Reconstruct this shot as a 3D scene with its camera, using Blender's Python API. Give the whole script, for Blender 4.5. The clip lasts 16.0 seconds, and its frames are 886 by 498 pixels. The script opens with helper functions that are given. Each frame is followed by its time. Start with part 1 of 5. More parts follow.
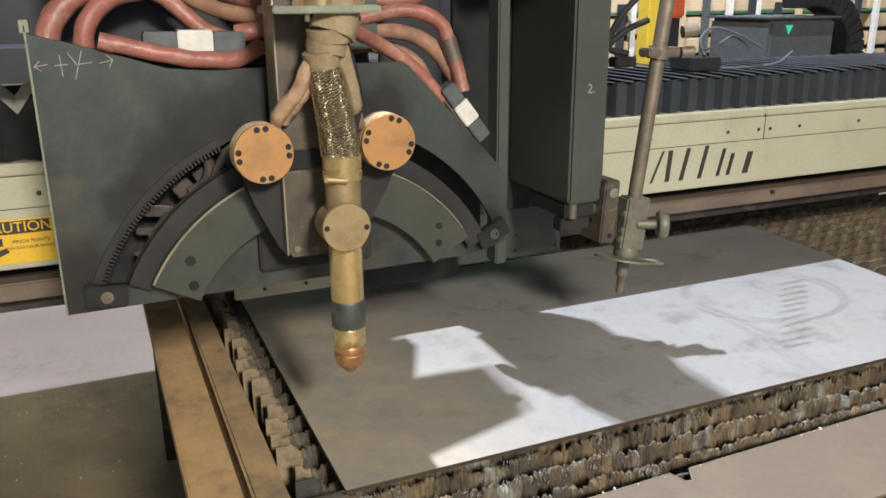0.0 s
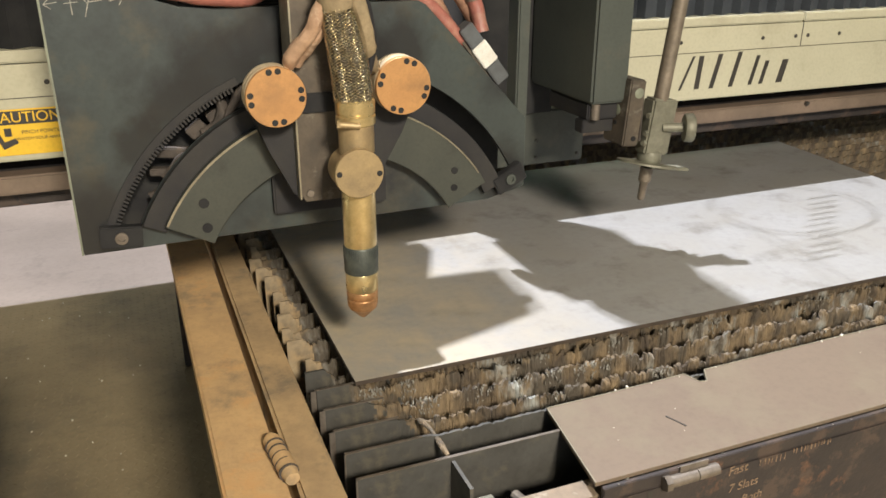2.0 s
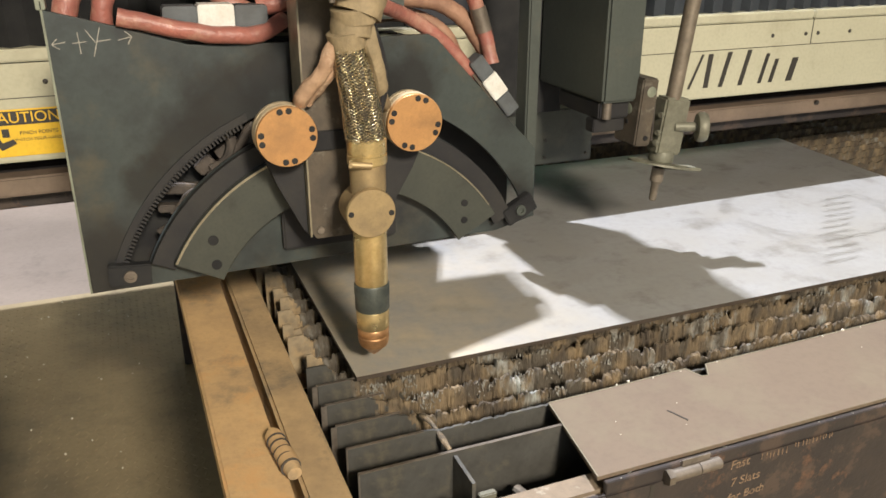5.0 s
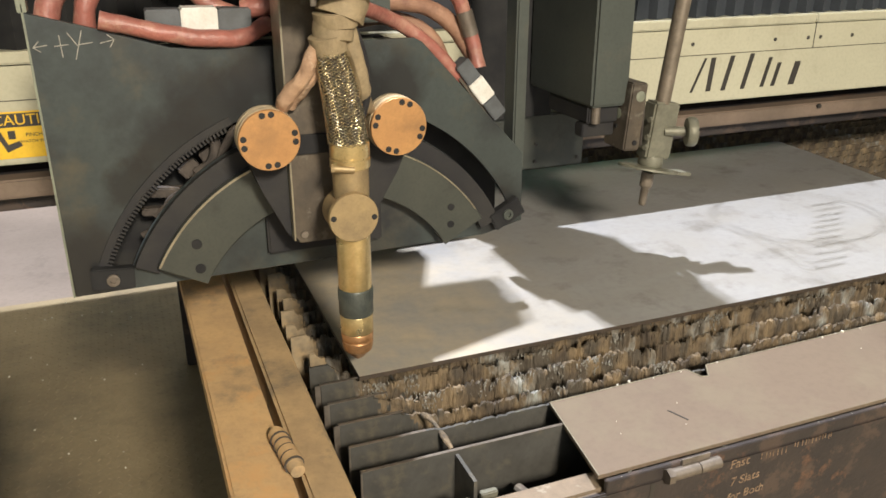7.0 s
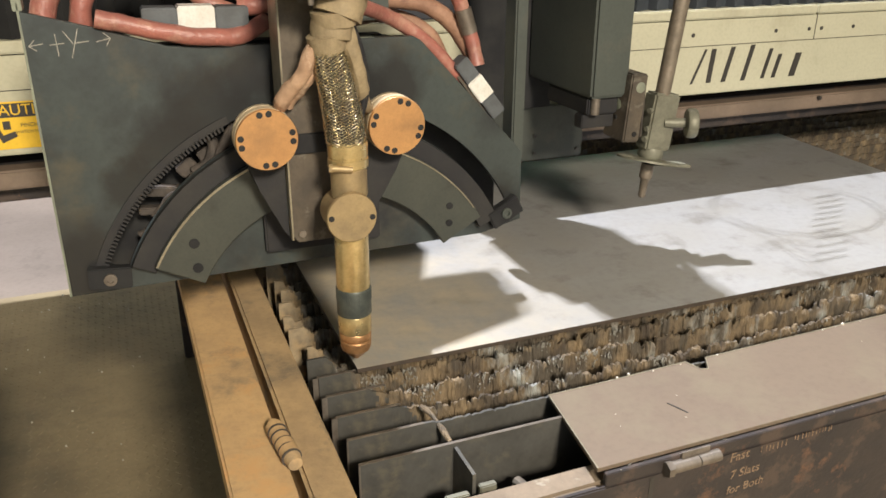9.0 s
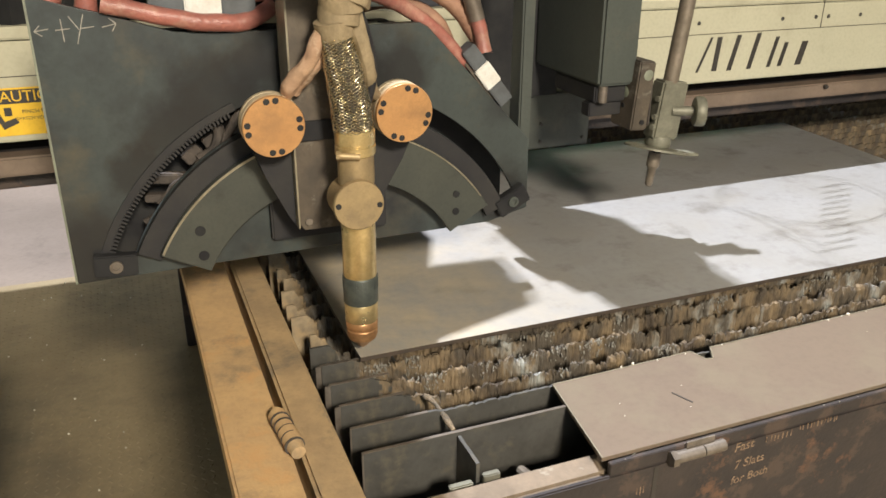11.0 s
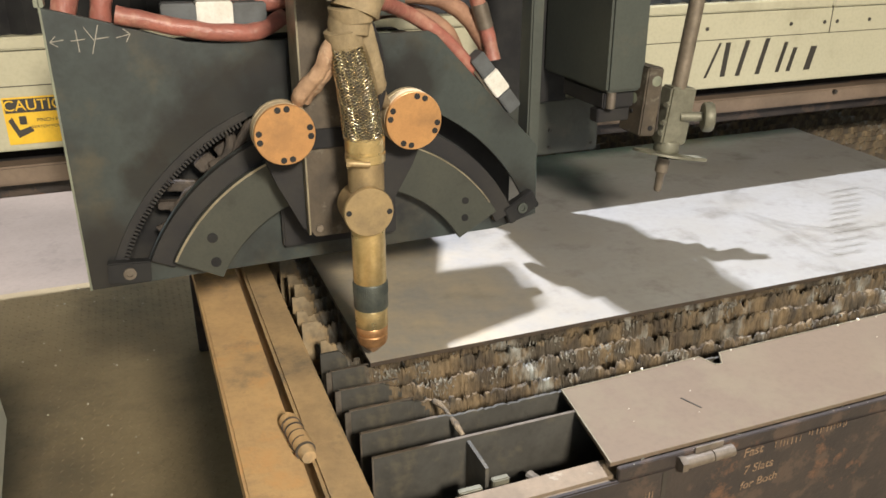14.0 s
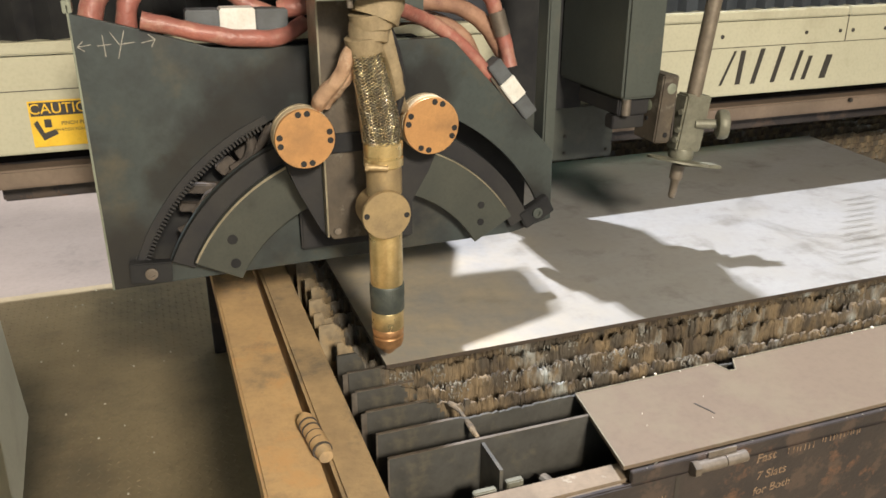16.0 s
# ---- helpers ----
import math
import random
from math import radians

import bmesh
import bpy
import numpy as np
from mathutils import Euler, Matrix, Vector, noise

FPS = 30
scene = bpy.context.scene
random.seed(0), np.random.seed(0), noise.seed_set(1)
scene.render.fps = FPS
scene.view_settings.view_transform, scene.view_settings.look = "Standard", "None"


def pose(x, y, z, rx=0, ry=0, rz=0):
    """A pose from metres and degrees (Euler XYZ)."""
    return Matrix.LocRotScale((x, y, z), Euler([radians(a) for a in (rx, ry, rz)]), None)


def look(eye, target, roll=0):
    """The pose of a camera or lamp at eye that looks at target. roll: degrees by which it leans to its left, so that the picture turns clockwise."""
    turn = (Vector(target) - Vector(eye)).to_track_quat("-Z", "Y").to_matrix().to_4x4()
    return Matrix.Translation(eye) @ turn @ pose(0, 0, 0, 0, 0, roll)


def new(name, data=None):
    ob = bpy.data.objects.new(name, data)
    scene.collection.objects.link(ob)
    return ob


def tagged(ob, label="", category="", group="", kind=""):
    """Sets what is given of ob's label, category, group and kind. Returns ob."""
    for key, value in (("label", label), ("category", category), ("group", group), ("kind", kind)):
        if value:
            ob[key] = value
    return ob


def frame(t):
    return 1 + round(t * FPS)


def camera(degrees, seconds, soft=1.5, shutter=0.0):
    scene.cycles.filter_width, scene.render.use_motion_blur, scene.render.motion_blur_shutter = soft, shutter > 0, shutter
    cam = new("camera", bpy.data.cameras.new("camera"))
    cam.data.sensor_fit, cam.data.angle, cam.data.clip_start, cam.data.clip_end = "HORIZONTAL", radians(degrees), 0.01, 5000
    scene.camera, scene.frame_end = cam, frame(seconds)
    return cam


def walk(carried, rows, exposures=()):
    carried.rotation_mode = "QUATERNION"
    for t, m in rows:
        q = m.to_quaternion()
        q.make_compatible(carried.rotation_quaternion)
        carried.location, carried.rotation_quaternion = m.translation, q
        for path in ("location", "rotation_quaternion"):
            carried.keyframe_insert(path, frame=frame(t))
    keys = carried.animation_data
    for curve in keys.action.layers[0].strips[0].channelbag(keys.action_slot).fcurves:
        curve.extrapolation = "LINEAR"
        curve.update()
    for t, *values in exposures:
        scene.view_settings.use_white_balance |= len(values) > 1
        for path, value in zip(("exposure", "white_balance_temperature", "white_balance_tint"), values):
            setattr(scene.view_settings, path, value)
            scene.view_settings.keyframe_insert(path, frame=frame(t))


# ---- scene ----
# camera and its walk
cam = camera(57.3, 16.0, soft=1.6)
walk(cam, [
    (0.0, pose(-0.2961, -1.0711, 0.7354, 72.80, 0.37, -23.54)),
    (0.5, pose(-0.2653, -1.0773, 0.7067, 71.55, -0.22, -22.04)),
    (1.0, pose(-0.2646, -1.0777, 0.6861, 69.36, 0.32, -21.36)),
    (1.5, pose(-0.2701, -1.0713, 0.6679, 68.39, 0.30, -21.54)),
    (2.0, pose(-0.2772, -1.0643, 0.6665, 67.91, -0.07, -21.67)),
    (2.5, pose(-0.2811, -1.0611, 0.6625, 67.67, -0.28, -21.68)),
    (3.0, pose(-0.2784, -1.0543, 0.6616, 67.47, -0.17, -21.94)),
    (3.5, pose(-0.2789, -1.0504, 0.6591, 67.40, -0.10, -22.09)),
    (4.0, pose(-0.2805, -1.0532, 0.6595, 67.53, -0.03, -21.92)),
    (6.5, pose(-0.2833, -1.0746, 0.6597, 68.09, -0.01, -21.75)),
    (7.0, pose(-0.2867, -1.0739, 0.6600, 68.09, -0.09, -21.66)),
    (7.5, pose(-0.2846, -1.0735, 0.6603, 68.08, 0.10, -21.71)),
    (8.0, pose(-0.2849, -1.0706, 0.6573, 67.94, 0.15, -21.97)),
    (8.5, pose(-0.2864, -1.0684, 0.6572, 67.74, -0.11, -21.92)),
    (9.0, pose(-0.2844, -1.0666, 0.6552, 67.58, -0.19, -21.75)),
    (11.5, pose(-0.2850, -1.0593, 0.6502, 66.78, -0.23, -21.51)),
    (12.0, pose(-0.2838, -1.0642, 0.6519, 66.91, -0.12, -21.40)),
    (12.5, pose(-0.2858, -1.0676, 0.6535, 67.10, -0.33, -21.27)),
    (13.0, pose(-0.2859, -1.0701, 0.6535, 67.12, -0.26, -21.17)),
    (13.5, pose(-0.2843, -1.0670, 0.6522, 67.11, 0.14, -21.12)),
    (14.0, pose(-0.2861, -1.0675, 0.6549, 67.22, 0.08, -20.93)),
    (14.5, pose(-0.2918, -1.0703, 0.6587, 67.56, -0.20, -20.46)),
    (15.0, pose(-0.2943, -1.0728, 0.6553, 67.66, -0.08, -20.09)),
    (15.5, pose(-0.2939, -1.0762, 0.6559, 67.62, 0.18, -20.04)),
    (16.0, pose(-0.2962, -1.0797, 0.6587, 67.62, -0.05, -19.89)),
], [(0.0, -0.22, 5900, 10), (0.6, -0.17, 6050, 10), (1.5, 0.0, 6350, 10), (16.0, 0.0, 6350, 10)])

# drive of the gantry along the table, of the carriage along the beam and of the head up and down: (seconds, across, along, up)
DRIVE = [(0.0, 0.0305, 0.0469, 0.1445), (0.5, 0.0283, 0.0451, 0.1213), (1.0, 0.0271, 0.0425, 0.0987), (1.5, 0.0276, 0.0415, 0.0784), (2.0, 0.0288, 0.0414, 0.0558), (2.5, 0.0300, 0.0418, 0.0329), (3.0, 0.0306, 0.0428, 0.0096), (3.5, 0.0308, 0.0428, 0.0003), (4.0, 0.0317, 0.0178, -0.0006), (6.5, 0.0311, 0.0014, -0.0003), (7.0, -0.0000, -0.0000, -0.0000), (7.5, -0.0004, -0.0004, 0.0001), (8.0, -0.0009, -0.0007, 0.0000), (8.5, -0.0006, -0.0003, -0.0033), (9.0, -0.0004, -0.0001, -0.0129), (11.5, 0.0052, -0.0006, -0.0139), (12.0, 0.0052, 0.0001, -0.0216), (12.5, 0.0053, 0.0005, -0.0144), (13.0, 0.0052, 0.0006, -0.0137), (13.5, 0.0054, 0.0006, -0.0138), (14.0, 0.0054, 0.0011, -0.0144), (14.5, 0.0057, 0.0017, -0.0146), (15.0, 0.0058, 0.0023, -0.0148), (15.5, 0.0055, 0.0022, -0.0147), (16.0, 0.0057, 0.0031, -0.0140)]

# ---- world and light ----
world = bpy.data.worlds.new("world")
world.use_nodes = True
world.node_tree.nodes["Background"].inputs[0].default_value = (0.75, 0.8, 0.9, 1)
world.node_tree.nodes["Background"].inputs[1].default_value = 0.165
scene.world = world


def area_lamp(name, eye, target, power, sx, sy, color):
    data = bpy.data.lights.new(name, "AREA")
    data.shape, data.size, data.size_y, data.energy, data.color = "RECTANGLE", sx, sy, power, color
    ob = new(name, data)
    ob.matrix_world = look(eye, target)
    return ob


# twin high-bay lamp over the gantry, a low warm lamp and an added wide fill behind the camera, added lamps further back
area_lamp("high_bay_lamp", (0.165, 1.14, 7.0), (0.4, 0.4, 0), 560, 0.05, 0.05, (0.93, 0.94, 1.0))
area_lamp("high_bay_lamp", (0.235, 1.16, 7.0), (0.4, 0.4, 0), 560, 0.05, 0.05, (0.93, 0.94, 1.0))
area_lamp("front_fill_light", (-0.4, -7.6, 2.3), (0.1, 0, 0.4), 85, 6.0, 3.2, (0.95, 0.97, 1.0))
area_lamp("flood_lamp", (0.1, -4.15, 2.6), (0.1, 0.5, 0.0), 335, 0.6, 0.6, (1.0, 0.875, 0.69))
# unseen pair, added and turned off the machine to brighten concrete and background
area_lamp("high_bay_lamp", (-0.5, 1.42, 5.0), (-0.5, 5.42, 4.2), 250, 0.6, 0.6, (1.0, 0.95, 0.95))
area_lamp("high_bay_lamp", (4.0, 1.9, 6.0), (4.4, 7.0, 5.5), 1100, 0.8, 0.8, (1.0, 0.97, 0.93))


# ---- materials ----
def mat(name, base, other=None, rough=0.5, metal=0.0, scale=8.0, bump=0.15, fine=90.0, mix=0.5, spots=None, spot_scale=20.0,
        spot_at=0.62, stretch=(1, 1, 1), rough_var=0.12, soft_spots=0.07, spots2=None, gloss=0.5):
    """A painted, rusty or bare surface: two colours mixed by coarse and fine noise, optional spots, fine relief."""
    m = bpy.data.materials.new(name)
    m.use_nodes = True
    nt = m.node_tree
    nodes, links = nt.nodes, nt.links
    bsdf = nodes["Principled BSDF"]
    coord = nodes.new("ShaderNodeTexCoord")
    mapping = nodes.new("ShaderNodeMapping")
    mapping.inputs["Scale"].default_value = stretch
    links.new(coord.outputs["Object"], mapping.inputs["Vector"])

    def noise_node(s, detail=5.0, rough_n=0.6):
        n = nodes.new("ShaderNodeTexNoise")
        n.inputs["Scale"].default_value, n.inputs["Detail"].default_value, n.inputs["Roughness"].default_value = s, detail, rough_n
        links.new(mapping.outputs["Vector"], n.inputs["Vector"])
        return n.outputs["Fac"]

    def ramp(fac, lo, hi):
        r = nodes.new("ShaderNodeMapRange")
        r.inputs["From Min"].default_value, r.inputs["From Max"].default_value = lo, hi
        links.new(fac, r.inputs["Value"])
        return r.outputs["Result"]

    def blend(fac, a, b):
        n = nodes.new("ShaderNodeMix")
        n.data_type = "RGBA"
        links.new(fac, n.inputs["Factor"])
        for sock, v in ((n.inputs["A"], a), (n.inputs["B"], b)):
            if isinstance(v, tuple):
                sock.default_value = (*v, 1)
            else:
                links.new(v, sock)
        return n.outputs["Result"]

    other = other or tuple(c * 0.7 for c in base)
    coarse, grain = noise_node(scale), noise_node(fine, 3.0)
    color = blend(ramp(coarse, mix - 0.16, mix + 0.16), base, other)
    color = blend(ramp(grain, 0.45, 1.6), color, tuple(c * 0.62 for c in other))
    if spots:
        color = blend(ramp(noise_node(spot_scale, 6.0, 0.7), spot_at - soft_spots / 2 + 0.035, spot_at + soft_spots / 2 + 0.035), color, spots)
    if spots2:
        tint, s2, at2, soft2 = spots2
        color = blend(ramp(noise_node(s2, 5.0, 0.65), at2 - soft2 / 2, at2 + soft2 / 2), color, tint)
    links.new(color, bsdf.inputs["Base Color"])
    r = nodes.new("ShaderNodeMapRange")
    r.inputs["To Min"].default_value, r.inputs["To Max"].default_value = max(rough - rough_var, 0.05), min(rough + rough_var, 1)
    links.new(coarse, r.inputs["Value"])
    links.new(r.outputs["Result"], bsdf.inputs["Roughness"])
    bsdf.inputs["Metallic"].default_value = metal
    bsdf.inputs["Specular IOR Level"].default_value = gloss
    if bump:
        b = nodes.new("ShaderNodeBump")
        b.inputs["Strength"].default_value, b.inputs["Distance"].default_value = bump, 0.004
        links.new(grain, b.inputs["Height"])
        links.new(b.outputs["Normal"], bsdf.inputs["Normal"])
    return m


HEAD_PAINT = mat("head_paint", (0.06, 0.073, 0.071), (0.04, 0.048, 0.048), 0.36, 0.1, 6, 0.02, 160, spots=(0.1, 0.085, 0.055), spot_scale=4, spot_at=0.57, soft_spots=0.2, spots2=((0.028, 0.03, 0.032), 7, 0.58, 0.18))
SECTOR_PAINT = mat("sector_paint", (0.07, 0.075, 0.064), (0.05, 0.055, 0.049), 0.42, 0.2, 9, 0.04, 200, spots=(0.04, 0.037, 0.034), spot_scale=10, spot_at=0.62, soft_spots=0.2, spots2=((0.11, 0.102, 0.077), 6, 0.66, 0.2))
DARK_RAIL = mat("dark_rail", (0.024, 0.024, 0.028), (0.042, 0.04, 0.038), 0.6, 0.2, 12, 0.06, 180, gloss=0.3)
BLACK = mat("black_plastic", (0.018, 0.018, 0.02), (0.03, 0.03, 0.03), 0.55, 0, 20, 0.05, 200, gloss=0.2)
EDGE_BRIGHT = mat("worn_edge", (0.42, 0.38, 0.28), (0.25, 0.22, 0.16), 0.4, 0.6, 30, 0.05, 300)
ARM_BROWN = mat("dusty_bracket", (0.125, 0.1, 0.072), (0.07, 0.058, 0.046), 0.55, 0.2, 14, 0.1, 180, spots=(0.2, 0.18, 0.145), spot_scale=24, spot_at=0.6, soft_spots=0.15)
COPPER = mat("copper_cap", (0.6, 0.325, 0.13), (0.46, 0.245, 0.1), 0.42, 0.45, 18, 0.05, 380, spots=(0.36, 0.2, 0.09), spot_scale=22, spot_at=0.58, soft_spots=0.25)
CREAM = mat("cream_sleeve", (0.68, 0.55, 0.36), (0.5, 0.4, 0.26), 0.5, 0.1, 40, 0.05, 250)
BRASS = mat("brass", (0.8, 0.64, 0.34), (0.6, 0.45, 0.21), 0.3, 0.8, 30, 0.05, 260, spots=(0.34, 0.24, 0.12), spot_scale=45, spot_at=0.66, soft_spots=0.15)
BRASS_DULL = mat("dull_brass", (0.42, 0.31, 0.16), (0.28, 0.21, 0.12), 0.5, 0.45, 26, 0.08, 260)
TORCH_BAND = mat("torch_band", (0.12, 0.13, 0.11), (0.07, 0.08, 0.075), 0.5, 0.4, 40, 0.1, 300)
NOZZLE = mat("nozzle_copper", (0.74, 0.42, 0.2), (0.45, 0.24, 0.11), 0.36, 0.75, 50, 0.05, 300)
BRAID = mat("braided_steel", (0.92, 0.85, 0.66), (0.6, 0.53, 0.38), 0.24, 1.0, 90, 0.15, 500, rough_var=0.08)
TAPE = mat("dusty_tape", (0.33, 0.255, 0.15), (0.22, 0.17, 0.1), 0.75, 0, 40, 0.25, 220)
HOSE = mat("red_hose", (0.37, 0.135, 0.105), (0.25, 0.1, 0.08), 0.42, 0, 25, 0.35, 160, spots=(0.44, 0.27, 0.2), spot_scale=22, spot_at=0.57, soft_spots=0.25)
HOSE_DUSTY = mat("dusty_hose", (0.37, 0.21, 0.135), (0.24, 0.13, 0.085), 0.72, 0, 22, 0.4, 120, spots=(0.2, 0.1, 0.07), spot_scale=30, spot_at=0.58, soft_spots=0.2)
GREY_BOX = mat("switch_grey", (0.1, 0.11, 0.12), (0.075, 0.08, 0.085), 0.5, 0, 30, 0.05, 250)
WHITE_BOX = mat("switch_white", (0.72, 0.72, 0.69), (0.6, 0.58, 0.53), 0.5, 0, 30, 0.05, 250)
FLANGE = mat("flange_green", (0.26, 0.28, 0.21), (0.18, 0.19, 0.15), 0.5, 0.2, 20, 0.05, 220)
BEIGE = mat("beige_panel", (0.5, 0.48, 0.355), (0.43, 0.41, 0.3), 0.42, 0, 2.5, 0.02, 130, spots=(0.36, 0.33, 0.235), spot_scale=5, spot_at=0.62, soft_spots=0.2)
INK = mat("dark_print", (0.045, 0.04, 0.035), rough=0.5)
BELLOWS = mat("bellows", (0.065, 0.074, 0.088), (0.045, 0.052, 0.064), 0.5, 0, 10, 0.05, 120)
# same bellows, lightened for the light falling on the pleat tops
BELLOWS_TOP = mat("bellows_lit_top", (0.13, 0.135, 0.15), (0.085, 0.09, 0.1), 0.4, 0, 10, 0.05, 120)
COLUMN = mat("column_paint", (0.078, 0.088, 0.079), (0.058, 0.066, 0.06), 0.42, 0.1, 4, 0.03, 150, spots=(0.11, 0.1, 0.08), spot_scale=5, spot_at=0.62, soft_spots=0.2)
NAVY = mat("dark_cabinet", (0.042, 0.044, 0.054), (0.03, 0.031, 0.038), 0.5, 0, 4, 0.02, 100, gloss=0.3)
BAR_TAN = mat("dusty_bar", (0.21, 0.155, 0.115), (0.14, 0.105, 0.078), 0.65, 0.1, 6, 0.1, 120)
PLATE = mat("mill_plate", (0.355, 0.352, 0.35), (0.3, 0.296, 0.29), 0.48, 0.2, 4.0, 0.035, 60, spots=(0.31, 0.3, 0.28), spot_scale=4.2, spot_at=0.55, soft_spots=0.24, spots2=((0.2, 0.19, 0.175), 9, 0.64, 0.2))


def dust_and_light_over(material, tint, x_full, x_none):
    """A tan film for warm light and cutting dust that thins out along x, uneven at two scales."""
    nt = material.node_tree
    nodes, links = nt.nodes, nt.links
    bsdf = nodes["Principled BSDF"]
    under = bsdf.inputs["Base Color"].links[0].from_socket
    coord = nodes.new("ShaderNodeTexCoord")
    axes = nodes.new("ShaderNodeSeparateXYZ")
    links.new(coord.outputs["Object"], axes.inputs["Vector"])
    film = nodes.new("ShaderNodeMapRange")
    film.inputs["From Min"].default_value, film.inputs["From Max"].default_value = x_full, x_none
    film.inputs["To Min"].default_value, film.inputs["To Max"].default_value = 0.95, 0.05
    links.new(axes.outputs["X"], film.inputs["Value"])
    clouds = nodes.new("ShaderNodeTexNoise")
    clouds.inputs["Scale"].default_value, clouds.inputs["Detail"].default_value, clouds.inputs["Roughness"].default_value = 8.0, 8.0, 0.68
    links.new(coord.outputs["Object"], clouds.inputs["Vector"])
    patchy = nodes.new("ShaderNodeMapRange")
    patchy.inputs["From Min"].default_value, patchy.inputs["From Max"].default_value = 0.3, 0.66
    links.new(clouds.outputs["Fac"], patchy.inputs["Value"])
    both = nodes.new("ShaderNodeMath")
    both.operation = "MULTIPLY"
    links.new(film.outputs["Result"], both.inputs[0])
    links.new(patchy.outputs["Result"], both.inputs[1])
    mix_node = nodes.new("ShaderNodeMix")
    mix_node.data_type = "RGBA"
    links.new(both.outputs["Value"], mix_node.inputs["Factor"])
    links.new(under, mix_node.inputs["A"])
    mix_node.inputs["B"].default_value = (*tint, 1)
    links.new(mix_node.outputs["Result"], bsdf.inputs["Base Color"])


# the pale tan puts the warm light on this end into the colour, with dust
dust_and_light_over(PLATE, (0.62, 0.52, 0.36), 0.08, 0.5)


def soot_over(material, tint, blots):
    """Smoke-blackened blots with ragged rims: (x, z, radius) on a plate that stands in the x-z plane."""
    nt = material.node_tree
    nodes, links = nt.nodes, nt.links
    bsdf = nodes["Principled BSDF"]
    coord = nodes.new("ShaderNodeTexCoord")
    rag = nodes.new("ShaderNodeTexNoise")
    rag.inputs["Scale"].default_value, rag.inputs["Detail"].default_value, rag.inputs["Roughness"].default_value = 16.0, 6.0, 0.6
    links.new(coord.outputs["Object"], rag.inputs["Vector"])
    for x, z, r in blots:
        gap = nodes.new("ShaderNodeVectorMath")
        gap.operation = "DISTANCE"
        gap.inputs[1].default_value = (x, 0.17, z)
        links.new(coord.outputs["Object"], gap.inputs[0])
        wavy = nodes.new("ShaderNodeMath")
        wavy.operation = "MULTIPLY_ADD"
        wavy.inputs[1].default_value = -0.09
        links.new(rag.outputs["Fac"], wavy.inputs[0])
        links.new(gap.outputs["Value"], wavy.inputs[2])
        amount = nodes.new("ShaderNodeMapRange")
        amount.inputs["From Min"].default_value, amount.inputs["From Max"].default_value = r * 0.45 - 0.045, r - 0.045
        amount.inputs["To Min"].default_value, amount.inputs["To Max"].default_value = 0.8, 0.0
        links.new(wavy.outputs["Value"], amount.inputs["Value"])
        mix_node = nodes.new("ShaderNodeMix")
        mix_node.data_type = "RGBA"
        links.new(amount.outputs["Result"], mix_node.inputs["Factor"])
        links.new(bsdf.inputs["Base Color"].links[0].from_socket, mix_node.inputs["A"])
        mix_node.inputs["B"].default_value = (*tint, 1)
        links.new(mix_node.outputs["Result"], bsdf.inputs["Base Color"])


soot_over(HEAD_PAINT, (0.017, 0.016, 0.016), ((-0.17, 0.395, 0.085), (-0.225, 0.36, 0.07), (-0.1, 0.44, 0.06), (0.055, 0.43, 0.07), (0.13, 0.42, 0.06), (-0.37, 0.17, 0.09), (0.3, 0.19, 0.07), (-0.29, 0.29, 0.05)))
FAINT_CHALK = mat("faint_chalk", (0.42, 0.4, 0.35), (0.24, 0.23, 0.2), 0.9, 0, 140, 0.2, 400)
GRIME = mat("grimy_cable", (0.085, 0.068, 0.055), (0.04, 0.034, 0.03), 0.75, 0.05, 30, 0.4, 150, spots=(0.16, 0.125, 0.09), spot_scale=24, spot_at=0.62, soft_spots=0.15)
PALE_HOSE = mat("pale_wrapped_hose", (0.5, 0.33, 0.215), (0.33, 0.205, 0.13), 0.75, 0, 30, 0.5, 110, spots=(0.56, 0.42, 0.3), spot_scale=26, spot_at=0.6, soft_spots=0.15)
PLATE_EDGE = mat("plate_edge", (0.05, 0.04, 0.032), (0.085, 0.06, 0.042), 0.7, 0.2, 30, 0.1, 150)
RUST_TAN = mat("dusty_rail", (0.62, 0.405, 0.195), (0.48, 0.32, 0.165), 0.8, 0.0, 9, 0.3, 110, spots=(0.22, 0.175, 0.115), spot_scale=6, spot_at=0.58, soft_spots=0.16, spots2=((0.6, 0.36, 0.16), 14, 0.6, 0.12))
RUST_GREY = mat("greyed_rail", (0.5, 0.345, 0.18), (0.34, 0.24, 0.135), 0.8, 0.0, 11, 0.3, 110, spots=(0.17, 0.14, 0.1), spot_scale=8, spot_at=0.57, soft_spots=0.16)
SLAT_CLEAN = mat("slat_steel", (0.125, 0.122, 0.112), (0.075, 0.072, 0.065), 0.5, 0.3, 10, 0.08, 120, spots=(0.17, 0.15, 0.11), spot_scale=14, spot_at=0.6, soft_spots=0.2)
SLAT_BURNT = mat("burnt_slat", (0.3, 0.222, 0.13), (0.082, 0.064, 0.047), 0.85, 0.05, 30, 1.0, 200, mix=0.5, spots=(0.38, 0.4, 0.385), spot_scale=5.5, spot_at=0.57, soft_spots=0.1, stretch=(1, 1, 0.45), spots2=((0.1, 0.084, 0.064), 17, 0.56, 0.12))
SLAG = mat("slag_crust", (0.33, 0.32, 0.28), (0.17, 0.155, 0.13), 0.8, 0.0, 90, 0.8, 260, spots=(0.44, 0.46, 0.44), spot_scale=110, spot_at=0.63)
